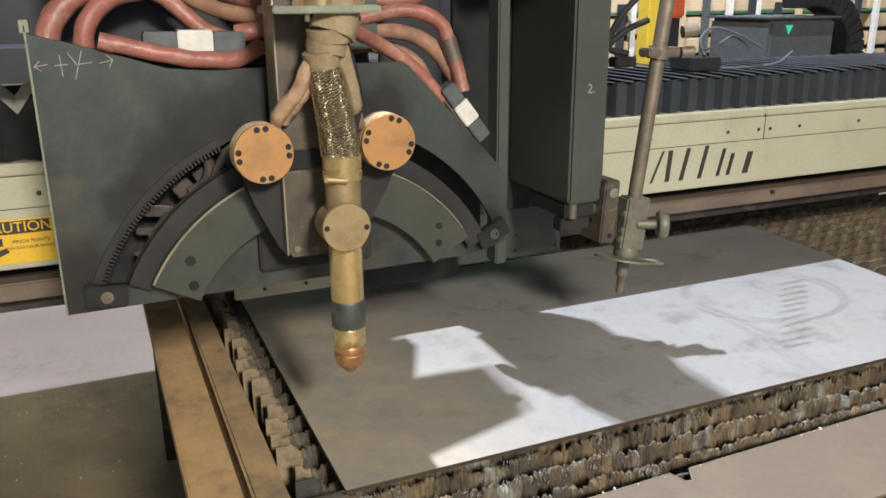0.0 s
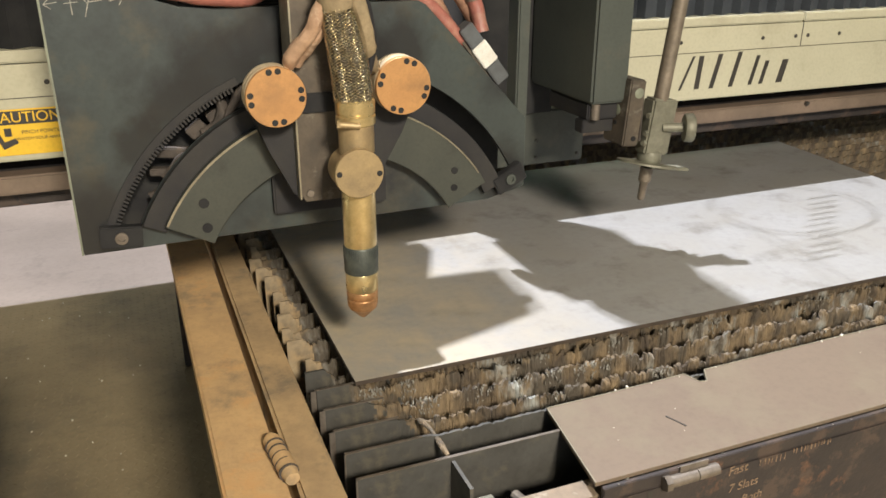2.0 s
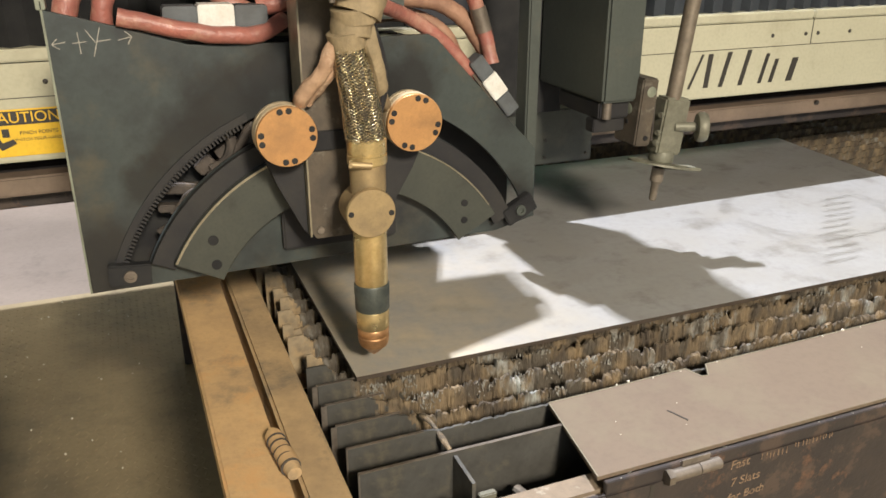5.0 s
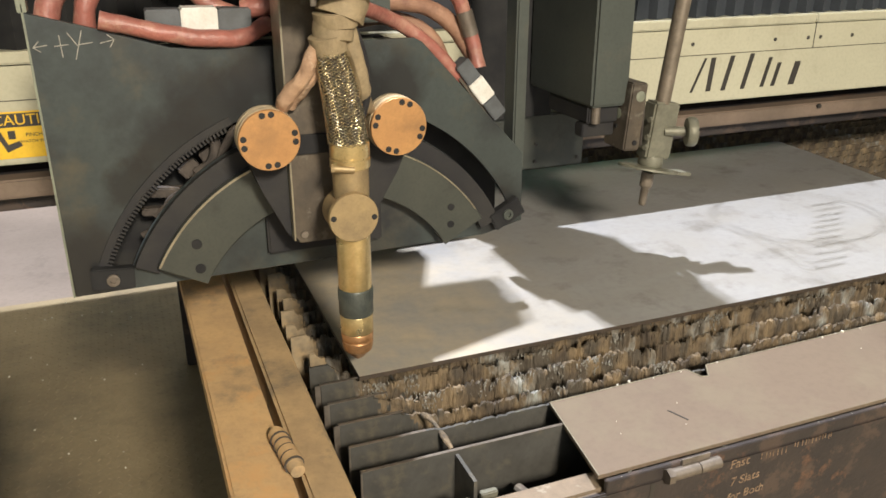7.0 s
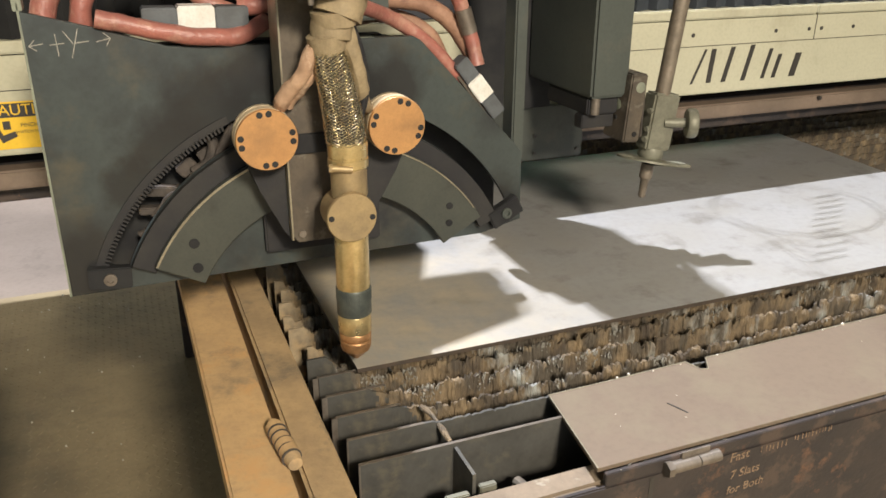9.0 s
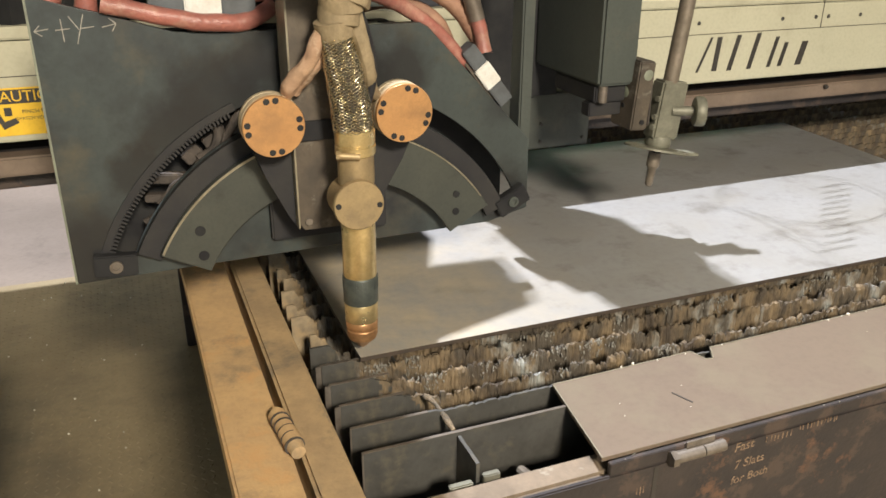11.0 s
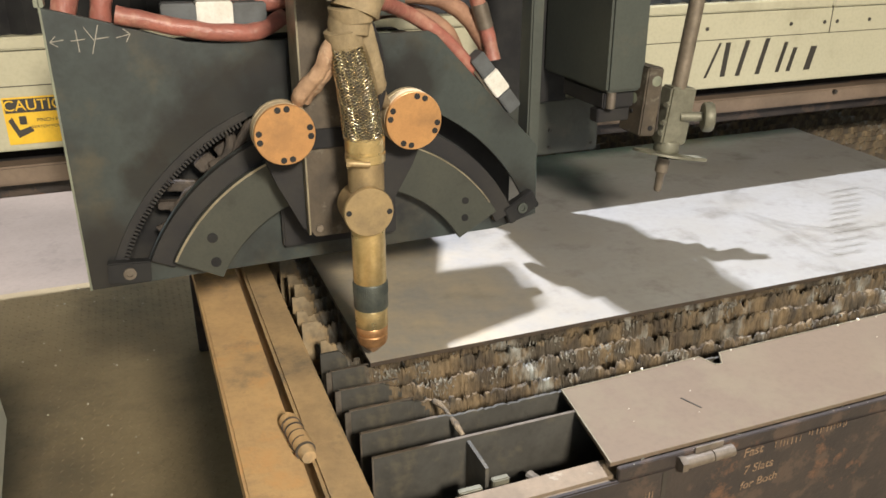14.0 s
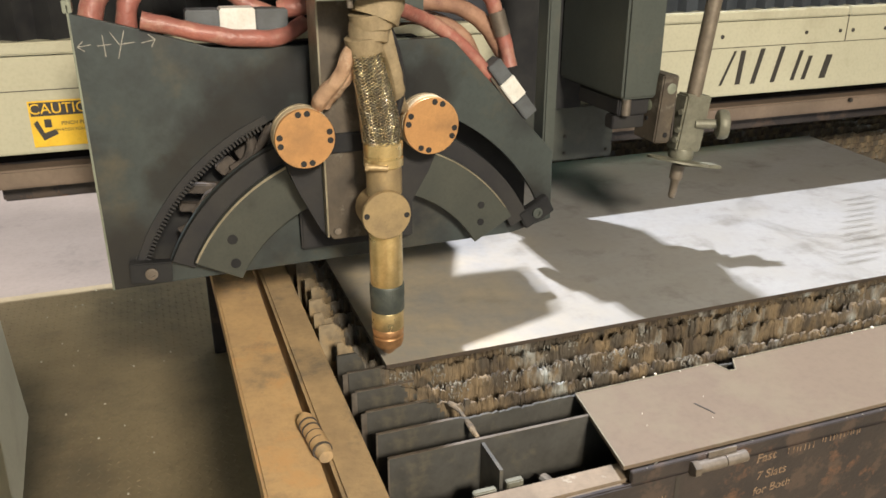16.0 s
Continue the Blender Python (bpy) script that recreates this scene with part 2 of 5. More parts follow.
COVER = mat("cover_plate", (0.165, 0.124, 0.088), (0.15, 0.112, 0.08), 0.55, 0.05, 3.0, 0.06, 110, spots=(0.18, 0.15, 0.1), spot_scale=5, spot_at=0.58, soft_spots=0.25)
FRONT_WALL = mat("front_wall", (0.027, 0.023, 0.024), (0.046, 0.036, 0.032), 0.6, 0.1, 14, 0.25, 90, spots=(0.12, 0.066, 0.042), spot_scale=9, spot_at=0.57, soft_spots=0.06, spots2=((0.07, 0.05, 0.04), 22, 0.58, 0.08))
FRONT_RAIL = mat("front_rail", (0.26, 0.2, 0.14), (0.16, 0.125, 0.09), 0.75, 0.05, 12, 0.25, 120, spots=(0.3, 0.26, 0.2), spot_scale=30, spot_at=0.62)
CHALK = mat("chalk", (0.72, 0.68, 0.58), (0.5, 0.46, 0.38), 0.9, 0, 120, 0.2, 400)
CHALK_TAN = mat("chalk_tan", (0.34, 0.235, 0.15), (0.13, 0.09, 0.06), 0.9, 0, 160, 0.2, 400)
STEEL = mat("worn_steel", (0.27, 0.235, 0.2), (0.16, 0.135, 0.11), 0.45, 0.6, 30, 0.1, 200)
MARKER = mat("marker_bronze", (0.24, 0.2, 0.155), (0.15, 0.125, 0.095), 0.55, 0.4, 24, 0.14, 180, spots=(0.3, 0.27, 0.21), spot_scale=30, spot_at=0.62, soft_spots=0.15)
GREENISH = mat("oxidised_clamp", (0.24, 0.235, 0.18), (0.15, 0.145, 0.11), 0.55, 0.3, 30, 0.15, 200)
# lighter, tanner slat steel: the light on the rear tabs is in the colour
TAB_STEEL = mat("slat_tab_lit", (0.4, 0.31, 0.19), (0.2, 0.16, 0.11), 0.75, 0.1, 18, 0.2, 150, spots=(0.44, 0.31, 0.16), spot_scale=16, spot_at=0.58, soft_spots=0.2)
TREAD = mat("tread_plate", (0.36, 0.285, 0.17), (0.24, 0.19, 0.115), 0.6, 0.05, 2.2, 0.25, 60, spots=(0.17, 0.138, 0.09), spot_scale=1.8, spot_at=0.57, soft_spots=0.18)
CONCRETE = mat("concrete", (0.27, 0.22, 0.185), (0.215, 0.175, 0.145), 0.65, 0, 1.2, 0.1, 50, spots=(0.16, 0.13, 0.108), spot_scale=3, spot_at=0.62, soft_spots=0.15)
# near-black that paints in the shade under the table and the beam
PIT = mat("pit_shade", (0.012, 0.01, 0.009), rough=0.9, gloss=0.15)
YELLOW = mat("sign_yellow", (0.82, 0.52, 0.03), (0.72, 0.45, 0.03), 0.45, 0, 20, 0.02, 200)
POST_YELLOW = mat("yellow_post", (0.75, 0.55, 0.05), (0.6, 0.42, 0.04), 0.5, 0, 4, 0.03, 90)
WOOD = mat("pallet_wood", (0.58, 0.46, 0.3), (0.42, 0.32, 0.2), 0.75, 0, 5, 0.2, 60, stretch=(0.3, 1, 1))
HALL_WALL = mat("hall_wall", (0.3, 0.34, 0.3), (0.22, 0.26, 0.23), 0.7, 0, 0.5, 0.05, 8)
HALL_GREEN = mat("green_sheet", (0.05, 0.22, 0.12), (0.035, 0.15, 0.08), 0.55, 0, 0.8, 0.03, 10)
ROOF = mat("roof_sheet", (0.4, 0.4, 0.4), (0.3, 0.3, 0.3), 0.7, 0, 0.5, 0.05, 8)
ORANGE = mat("orange_plastic", (0.8, 0.16, 0.05), rough=0.5)
GREEN_LED = bpy.data.materials.new("green_sign")
GREEN_LED.use_nodes = True
GREEN_LED.node_tree.nodes["Principled BSDF"].inputs["Base Color"].default_value = (0.03, 0.4, 0.2, 1)
GREEN_LED.node_tree.nodes["Principled BSDF"].inputs["Emission Color"].default_value = (0.1, 1.0, 0.55, 1)
GREEN_LED.node_tree.nodes["Principled BSDF"].inputs["Emission Strength"].default_value = 0.5


# ---- mesh helpers ----
def box(bm, x0, x1, y0, y1, z0, z1, bevel=0.0, m=None):
    made = bmesh.ops.create_cube(bm, size=1.0)["verts"]
    for v in made:
        v.co = Vector((x0 + (v.co.x + 0.5) * (x1 - x0), y0 + (v.co.y + 0.5) * (y1 - y0), z0 + (v.co.z + 0.5) * (z1 - z0)))
    if bevel:
        edges = list({e for v in made for e in v.link_edges})
        made = list({v for f in bmesh.ops.bevel(bm, geom=edges, offset=bevel, segments=2, affect="EDGES", clamp_overlap=True)["faces"] for v in f.verts})
    if m is not None:
        bmesh.ops.transform(bm, matrix=m, verts=[v for v in made if v.is_valid])
    return bm


def rod(bm, a, b, r0, r1=None, seg=20):
    a, b = Vector(a), Vector(b)
    r1 = r0 if r1 is None else r1
    made = bmesh.ops.create_cone(bm, cap_ends=True, segments=seg, radius1=r0, radius2=r1, depth=(b - a).length)["verts"]
    turn = (b - a).to_track_quat("Z", "Y").to_matrix().to_4x4()
    bmesh.ops.transform(bm, matrix=Matrix.Translation((a + b) / 2) @ turn, verts=made)
    return bm


def lathe(bm, profile, seg=32, m=None):
    """Turns (radius, height) pairs round z."""
    rings = []
    for r, z in profile:
        rings.append([bm.verts.new((r * math.cos(2 * math.pi * i / seg), r * math.sin(2 * math.pi * i / seg), z)) for i in range(seg)])
    for a, b in zip(rings, rings[1:]):
        for i in range(seg):
            bm.faces.new((a[i], a[(i + 1) % seg], b[(i + 1) % seg], b[i]))
    bm.faces.new(rings[0][::-1])
    bm.faces.new(rings[-1])
    if m is not None:
        bmesh.ops.transform(bm, matrix=m, verts=[v for ring in rings for v in ring])
    return bm


def spline(points, steps=8):
    pts = [Vector(p) for p in points]
    pts = [pts[0] * 2 - pts[1]] + pts + [pts[-1] * 2 - pts[-2]]
    out = []
    for i in range(1, len(pts) - 2):
        p0, p1, p2, p3 = pts[i - 1:i + 3]
        for k in range(steps):
            t = k / steps
            out.append(0.5 * ((2 * p1) + (p2 - p0) * t + (2 * p0 - 5 * p1 + 4 * p2 - p3) * t * t + (3 * p1 - p0 - 3 * p2 + p3) * t ** 3))
    out.append(pts[-2])
    return out


def tube(bm, points, r, seg=12, steps=8, lump=0.0):
    path = spline(points, steps)
    rings = []
    side = Vector((0.3, 0.2, 0.93))
    for i, p in enumerate(path):
        d = (path[min(i + 1, len(path) - 1)] - path[max(i - 1, 0)]).normalized()
        side = (side - d * side.dot(d)).normalized()
        up = d.cross(side)
        rings.append([])
        for k in range(seg):
            a = 2 * math.pi * k / seg
            w = side * math.cos(a) + up * math.sin(a)
            rr = r * (1 + lump * noise.noise((p + w * r) * 45))
            rings[-1].append(bm.verts.new(p + w * rr))
    for a, b in zip(rings, rings[1:]):
        for k in range(seg):
            bm.faces.new((a[k], a[(k + 1) % seg], b[(k + 1) % seg], b[k]))
    bm.faces.new(rings[0][::-1])
    bm.faces.new(rings[-1])
    return bm


def finish(bm, smooth=35):
    bmesh.ops.recalc_face_normals(bm, faces=bm.faces)
    me = bpy.data.meshes.new("mesh")
    bm.to_mesh(me)
    bm.free()
    if smooth:
        me.shade_smooth()
        me.set_sharp_from_angle(angle=radians(smooth))
    return me


def outline(loops, y0, y1, bevel=0.0):
    """A sheet cut in the x-z plane, from y0 (front) to y1; further loops are holes."""
    cu = bpy.data.curves.new("outline", "CURVE")
    cu.dimensions, cu.fill_mode = "2D", "BOTH"
    for loop in loops:
        sp = cu.splines.new("POLY")
        sp.points.add(len(loop) - 1)
        for p, (x, z) in zip(sp.points, loop):
            p.co = (x, z, 0, 1)
        sp.use_cyclic_u = True
    cu.extrude, cu.bevel_depth, cu.bevel_resolution = (y1 - y0) / 2 - bevel, bevel, 1
    ob = bpy.data.objects.new("outline", cu)
    scene.collection.objects.link(ob)
    bpy.context.view_layer.update()
    me = bpy.data.meshes.new_from_object(ob.evaluated_get(bpy.context.evaluated_depsgraph_get()))
    bpy.data.objects.remove(ob)
    me.transform(Matrix(((1, 0, 0, 0), (0, 0, -1, (y0 + y1) / 2), (0, 1, 0, 0), (0, 0, 0, 1))))
    me.materials.clear()
    return me


def lettering(text, height, depth=0.0006, shear=0.0):
    """Raised letters in the x-z plane, facing -y, from the built-in font."""
    cu = bpy.data.curves.new("letters", "FONT")
    cu.body, cu.size, cu.extrude, cu.shear = text, height, depth, shear
    cu.align_x, cu.align_y = "CENTER", "CENTER"
    ob = bpy.data.objects.new("letters", cu)
    scene.collection.objects.link(ob)
    bpy.context.view_layer.update()
    me = bpy.data.meshes.new_from_object(ob.evaluated_get(bpy.context.evaluated_depsgraph_get()))
    bpy.data.objects.remove(ob)
    me.transform(Matrix(((1, 0, 0, 0), (0, 0, -1, 0), (0, 1, 0, 0), (0, 0, 0, 1))))
    me.materials.clear()
    return me


def arc(cx, cz, r, a0, a1, n=40):
    return [(cx + r * math.cos(radians(a0 + (a1 - a0) * i / n)), cz + r * math.sin(radians(a0 + (a1 - a0) * i / n))) for i in range(n + 1)]


def thing(name, label, category, group="", kind="", at=(0, 0, 0)):
    ob = new(name)
    ob.location = at
    return tagged(ob, label, category, group, kind)


def part(name, shape, material, parent, label="", smooth=35, at=None, kind=""):
    me = finish(shape, smooth) if isinstance(shape, bmesh.types.BMesh) else shape
    if not me.materials:
        me.materials.append(material)
    ob = new(name, me)
    ob.parent = parent
    if at is not None:
        ob.matrix_basis = at
    return tagged(ob, label, kind=kind)


def solid(name, shape, material, label, category, kind="", group="", smooth=35):
    me = finish(shape, smooth) if isinstance(shape, bmesh.types.BMesh) else shape
    if not me.materials:
        me.materials.append(material)
    return tagged(new(name, me), label, category, group, kind)


def B():
    return bmesh.new()


# ---- hall and floor ----
def build_hall():
    bm = B()
    box(bm, -9, 12, -8, 2.25, -0.80, -0.75)
    solid("floor", bm, TREAD, "dusty dark steel tread plate floor beside the cutting table", "floor", "structure")
    bm = B()
    box(bm, -9, 12, 2.25, 14, -0.80, -0.752)
    solid("floor", bm, CONCRETE, "pale swept concrete hall floor behind the machine", "floor", "structure")
    for name, dims, m, label in (
            ("wall_north", (-9, 12, 14, 14.2, -0.8, 8), HALL_WALL, "grey painted hall wall"),
            ("wall_south", (-9, 12, -8.2, -8, -0.8, 8), HALL_WALL, "grey painted hall wall"),
            ("wall_west", (-9.2, -9, -8, 14, -0.8, 8), HALL_WALL, "grey painted hall wall"),
            ("wall_east", (12, 12.2, -8, 14, -0.8, 8), HALL_WALL, "grey painted hall wall")):
        bm = B()
        box(bm, *dims)
        solid(name, bm, m, label, "wall", "structure")
    bm = B()
    box(bm, -9.2, 12.2, -8.2, 14.2, 8, 8.15)
    solid("ceiling", bm, ROOF, "grey sheet metal hall roof", "ceiling", "structure")


def tread_lug(bm, x, y, turn):
    m = pose(x, y, -0.7496, 0, 0, turn)
    v = [bm.verts.new(m @ Vector(c)) for c in ((-0.0105, 0, 0), (0, -0.003, 0), (0.0105, 0, 0), (0, 0.003, 0), (0, 0, 0.002))]
    for a, b in ((0, 1), (1, 2), (2, 3), (3, 0)):
        bm.faces.new((v[a], v[b], v[4]))


def build_tread():
    bm = B()
    for i in range(44):
        for j in range(62):
            x, y = -1.3 + i * 0.0255, 0.62 + j * 0.0255
            tread_lug(bm, x, y, 45 if (i + j) % 2 else -45)
    solid("tread_lugs", bm, TREAD, "raised diamond lugs of the steel floor plate", "tread plate", "stuff", smooth=0)
    bm = B()
    for _ in range(34):
        x, y, s = random.uniform(-1.2, -0.3), random.uniform(0.7, 2.2), random.uniform(0.0015, 0.004)
        bmesh.ops.create_icosphere(bm, subdivisions=1, radius=s, matrix=pose(x, y, -0.748))
    solid("metal_crumbs", bm, CHALK, "bright metal crumbs scattered on the floor plate", "swarf", "stuff")


# ---- the cutting table ----
SLAT_PITCH, SLAT_FIRST = 0.0578, -0.2205


def slat_mesh(rng, burnt, x0, x1, step, low, end_clean=0.045, ramp=0.02, sag=0.0, fine_to=0.0, tab=None):
    """One upright slat; a burnt one has a toothed top edge and ribs of dripped metal on both faces."""
    xs, x = [], x0
    while x < x1:
        xs.append(x)
        x += 0.002 if x < fine_to else step
    n = len(xs) - 1
    teeth, x = [], x0
    while x < x1 + 0.03:
        w = rng.uniform(0.003, 0.009) + 0.02 * rng.random() ** 3
        teeth.append((x, w, rng.uniform(0.0, 1.0) ** 2.4, rng.uniform(0.1, 1.0)))
        x += w
    verts, faces, k = [], [], 0
    levels = (0.0, 0.006, 0.016, 0.03, 0.046, 0.075, 0.12)
    for x in xs:
        while k < len(teeth) - 2 and teeth[k + 1][0] < x:
            k += 1
        tx, tw, drop, bulge = teeth[k]
        u = min(max((x - tx) / tw, 0), 1)
        b = burnt * min(max((x - x0 - end_clean) / ramp, 0), 1)
        dome = min(1.0, 5.0 * min(u, 1 - u))
        jag = noise.noise((x * 430, low * 900, 1.7)) + (u - 0.5) * (2.6 * bulge - 1.6)
        slow = noise.noise((x * 9, low * 500, 3.1)) * 0.5 + 0.5
        ragged = noise.noise((x * 120, low * 300, 7.0)) * 0.5 + 0.5
        top = -0.0075 - sag - b * (low + 0.014 * slow + 0.010 * ragged + 0.014 * drop + (1 - dome) * 0.010 * bulge + 0.004 * jag)
        for j, d in enumerate(levels):
            fade = (0.45, 1.0, 1.0, 1.0, 0.9, 0.5, 0.0)[j]
            flake = noise.noise((x * 170, d * 16 + x * 7, low * 900)) + 0.6 * noise.noise((x * 420, d * 60, low * 300)) - 0.5 * max(0.0, 0.25 - abs(noise.noise((x * 75, d * 10, low * 200)))) * 4
            t = 0.0022 + b * fade * (0.0034 * bulge * dome + 0.0048 * flake + 0.0026 * noise.noise((x * 60, d * 90, low * 400)))
            wob = b * fade * 0.006 * noise.noise((x * 26, d * 11, low * 770))
            z = top - d if j < 6 else -0.115
            verts.append((x, wob - max(t, 0.0006), z))
            verts.append((x, wob + max(t, 0.0006), z))
    per = len(levels) * 2
    for i in range(n):
        a, c = i * per, (i + 1) * per
        for j in range(len(levels) - 1):
            faces.append((a + 2 * j, c + 2 * j, c + 2 * j + 2, a + 2 * j + 2))
            faces.append((a + 2 * j + 1, a + 2 * j + 3, c + 2 * j + 3, c + 2 * j + 1))
        faces.append((a, a + 1, c + 1, c))
    for a in (0, n * per):
        faces.append([a + 2 * j for j in range(len(levels))] + [a + 2 * j + 1 for j in reversed(range(len(levels)))])
    me = bpy.data.meshes.new("slat")
    me.from_pydata(verts, [], faces)
    me.validate()
    bm = B()
    bm.from_mesh(me)
    bmesh.ops.recalc_face_normals(bm, faces=bm.faces)
    bm.to_mesh(me)
    bm.free()
    me.materials.append(SLAT_BURNT)
    me.materials.append(tab or SLAT_CLEAN)
    for p in me.polygons:
        c = p.center
        edge = x0 + end_clean + ramp * 0.4 + 0.03 * noise.noise((c.x * 25, c.z * 40, low * 70))
        p.material_index = 1 if (burnt < 0.3 or c.x < edge or c.z < -0.095) else 0
    me.shade_smooth()
    me.set_sharp_from_angle(angle=radians(28))
    return me


def build_table():
    rng = random.Random(4)
    table = thing("cutting_table", "dusty steel slat cutting table with rusted frame rails", "cutting table")
    for i in range(29):
        y = SLAT_FIRST + i * SLAT_PITCH
        if i == 0:
            me = slat_mesh(rng, 0.0, -0.062, 1.9, 0.02, 0.0)
        elif i == 1:
            me = slat_mesh(rng, 0.22, -0.062, 1.9, 0.004, 0.0, 0.12)
        elif i < 6:
            clean = (0.07, 0.06, 0.05, 0.03)[i - 2]
            me = slat_mesh(rng, 1.0, -0.064 + rng.uniform(-0.004, 0.004), 1.9, 0.0014, (0.002, 0.003, 0.004, 0.003)[i - 2], clean, (0.12, 0.07, 0.04, 0.02)[i - 2])
        else:
            me = slat_mesh(rng, 0.5, -0.064 + rng.uniform(-0.008, 0.014), 2.6, 0.006, rng.uniform(0.0, 0.008), rng.uniform(0.004, 0.03), 0.008, rng.uniform(0.0, 0.012), 0.06, TAB_STEEL)
        part("slat", me, SLAT_BURNT, table, "clean grey steel slat" if i < 2 else "slat burnt to a ragged slag-coated edge", at=pose(0, y, 0))
        # thin bright strips that draw the highlight along the slat edges
        if i < 5:
            bm = B()
            reach = (1.9, 0.05, 0.035, 0.03, 0.02)[i]
            box(bm, -0.0625, reach, y - 0.0026, y + 0.0026, -0.0078, -0.0069, 0.0003)
            box(bm, -0.0695 if i > 1 else -0.0636, -0.061, y - 0.0026, y - 0.0019, -0.09, -0.0078)
            part("edge_highlight", bm, STEEL, table, "bright strip for the highlight on the slat edge")
    # frame rails at the side, with a slot between them
    bm = B()
    box(bm, -0.2275, -0.148, -0.62, 1.5, -0.05, -0.0045, 0.004)
    part("outer_rail", bm, RUST_TAN, table, "flat rail coated in tan dust")
    bm = B()
    box(bm, -0.1365, -0.0815, -0.62, 1.5, -0.09, -0.0045, 0.005)
    part("inner_rail", bm, RUST_GREY, table, "inner rail with greyed, chipped edge")
    # side wall and pit floor coloured near-black for the shade below the slats
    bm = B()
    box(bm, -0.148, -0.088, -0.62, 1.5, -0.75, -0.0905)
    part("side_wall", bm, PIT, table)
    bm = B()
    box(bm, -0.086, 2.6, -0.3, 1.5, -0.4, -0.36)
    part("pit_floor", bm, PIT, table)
    # rear wall, raised out of sight to keep back light off the slats
    bm = B()
    box(bm, -0.2, 2.6, 1.5, 1.56, -0.75, 0.17, 0.004)
    part("rear_shade_wall", bm, FRONT_WALL, table)
    # front frame
    bm = B()
    box(bm, -0.081, 2.6, -0.344, -0.301, -0.07, -0.03, 0.005)
    part("front_rail", bm, FRONT_RAIL, table, "front rail with rubbed brown top")
    bm = B()
    box(bm, -0.081, 2.6, -0.353, -0.3445, -0.75, -0.031, 0.002)
    box(bm, 0.23, 2.6, -0.352, -0.3445, -0.0305, -0.0115, 0.001)
    part("front_wall", bm, FRONT_WALL, table, "dark brown front panel with faded chalk notes")
    # lining blackened to stand for shade behind the front panel
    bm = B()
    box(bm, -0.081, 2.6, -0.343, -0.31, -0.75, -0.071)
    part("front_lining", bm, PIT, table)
    # upright support bar that carries the slats, with its slotted end
    bm = B()
    box(bm, 0.07, 0.0745, -0.288, 1.4, -0.135, -0.05)
    box(bm, 0.0698, 0.0747, -0.288, -0.2245, -0.1, -0.012)
    part("slat_support", bm, SLAT_CLEAN, table)
    for x0, x1 in ((0.03, 0.062), (0.0765, 0.1)):
        part("support_lug", box(B(), x0, x1, -0.299, -0.289, -0.11, -0.026 if x0 > 0.05 else -0.032, 0.0015), GREENISH, table)
    part("support_rod", tube(B(), [(0.062, -0.118, -0.012), (0.067, -0.14, -0.009), (0.071, -0.165, -0.014), (0.073, -0.205, -0.018)], 0.0034, 10, 6, 0.6), SLAT_BURNT, table, "short rod crusted with slag")
    part("rod_stub", rod(B(), (0.155, -0.25, -0.075), (0.16, -0.285, -0.07), 0.008, 0.008, 10), MARKER, table)
    # pale crusts of slag run down the burnt slats
    bm = B()
    for k in range(46):
        i = rng.choice((2, 3, 3, 4, 4, 4, 5))
        x = rng.uniform(0.3, 1.6) if k > 12 or i == 2 else rng.uniform(0.08, 0.35)
        if k < 7:
            i, x = ((4, 0.03), (4, 0.082), (3, 0.1), (3, 0.26), (3, 0.39), (2, 0.49), (4, 0.7))[k]
        y = SLAT_FIRST + i * SLAT_PITCH
        for _ in range(rng.randint(40, 70) if k < 7 else rng.randint(6, 22)):
            w, h = rng.uniform(0.0006, 0.0019), rng.uniform(0.0009, 0.006)
            px, pz = x + rng.gauss(0, 0.009), -0.022 - abs(rng.gauss(0, 0.016))
            m = pose(px, y - rng.uniform(0.0015, 0.0055), pz, rng.uniform(-20, 20), rng.uniform(-35, 35), 0) @ Matrix.Diagonal((w, w * 0.6, h, 1))
            made = bmesh.ops.create_icosphere(bm, subdivisions=1, radius=1.0, matrix=m)
            for v in made["verts"]:
                v.co += 0.0009 * noise.noise_vector(v.co * 420)
    part("slag_crust", bm, SLAG, table, "pale grey crust of hardened slag", kind="stuff")
    # hinge barrel lying in the slot
    hinge = part("rail_hinge", rod(B(), (-0.151, -0.112, 0.004), (-0.1465, -0.155, 0.005), 0.012, 0.012, 20), RUST_TAN, table, "knuckle hinge coated in tan dust")
    part("knuckle", rod(B(), (-0.146, -0.157, 0.005), (-0.1425, -0.187, 0.005), 0.013, 0.013, 20), RUST_TAN, hinge)
    for ya in (-0.126, -0.14, -0.156, -0.172, -0.188):
        xa = -0.151 + (ya + 0.112) * -0.105
        part("knuckle_gap", rod(B(), (xa, ya, 0.0045), (xa + 0.0002, ya - 0.002, 0.0045), 0.0136, 0.0136, 20), GRIME, hinge)
    part("hinge_pin", rod(B(), (-0.1515, -0.104, 0.004), (-0.151, -0.111, 0.004), 0.0085, 0.0085, 16), RUST_TAN, hinge)
    part("knuckle", rod(B(), (-0.1422, -0.189, 0.004), (-0.1408, -0.203, 0.003), 0.0115, 0.0095, 20), RUST_GREY, hinge)
    # chalk writing on the front panel, no longer readable but for a few characters
    for text, x, z, h in (("Fast", 0.447, -0.040, 0.021), ("7 Slats", 0.461, -0.070, 0.020), ("for Both", 0.466, -0.096, 0.019)):
        part("writing", lettering(text, h, 0.0003, 0.15), CHALK_TAN, table, "faded chalk note", at=pose(x, -0.3534, z, 0, -3, 0))
    for x, z, w, h in ((0.51, -0.04, 0.05, 0.012), (0.58, -0.036, 0.07, 0.01), (0.28, -0.068, 0.012, 0.016)):
        bm = B()
        xx = x - w / 2
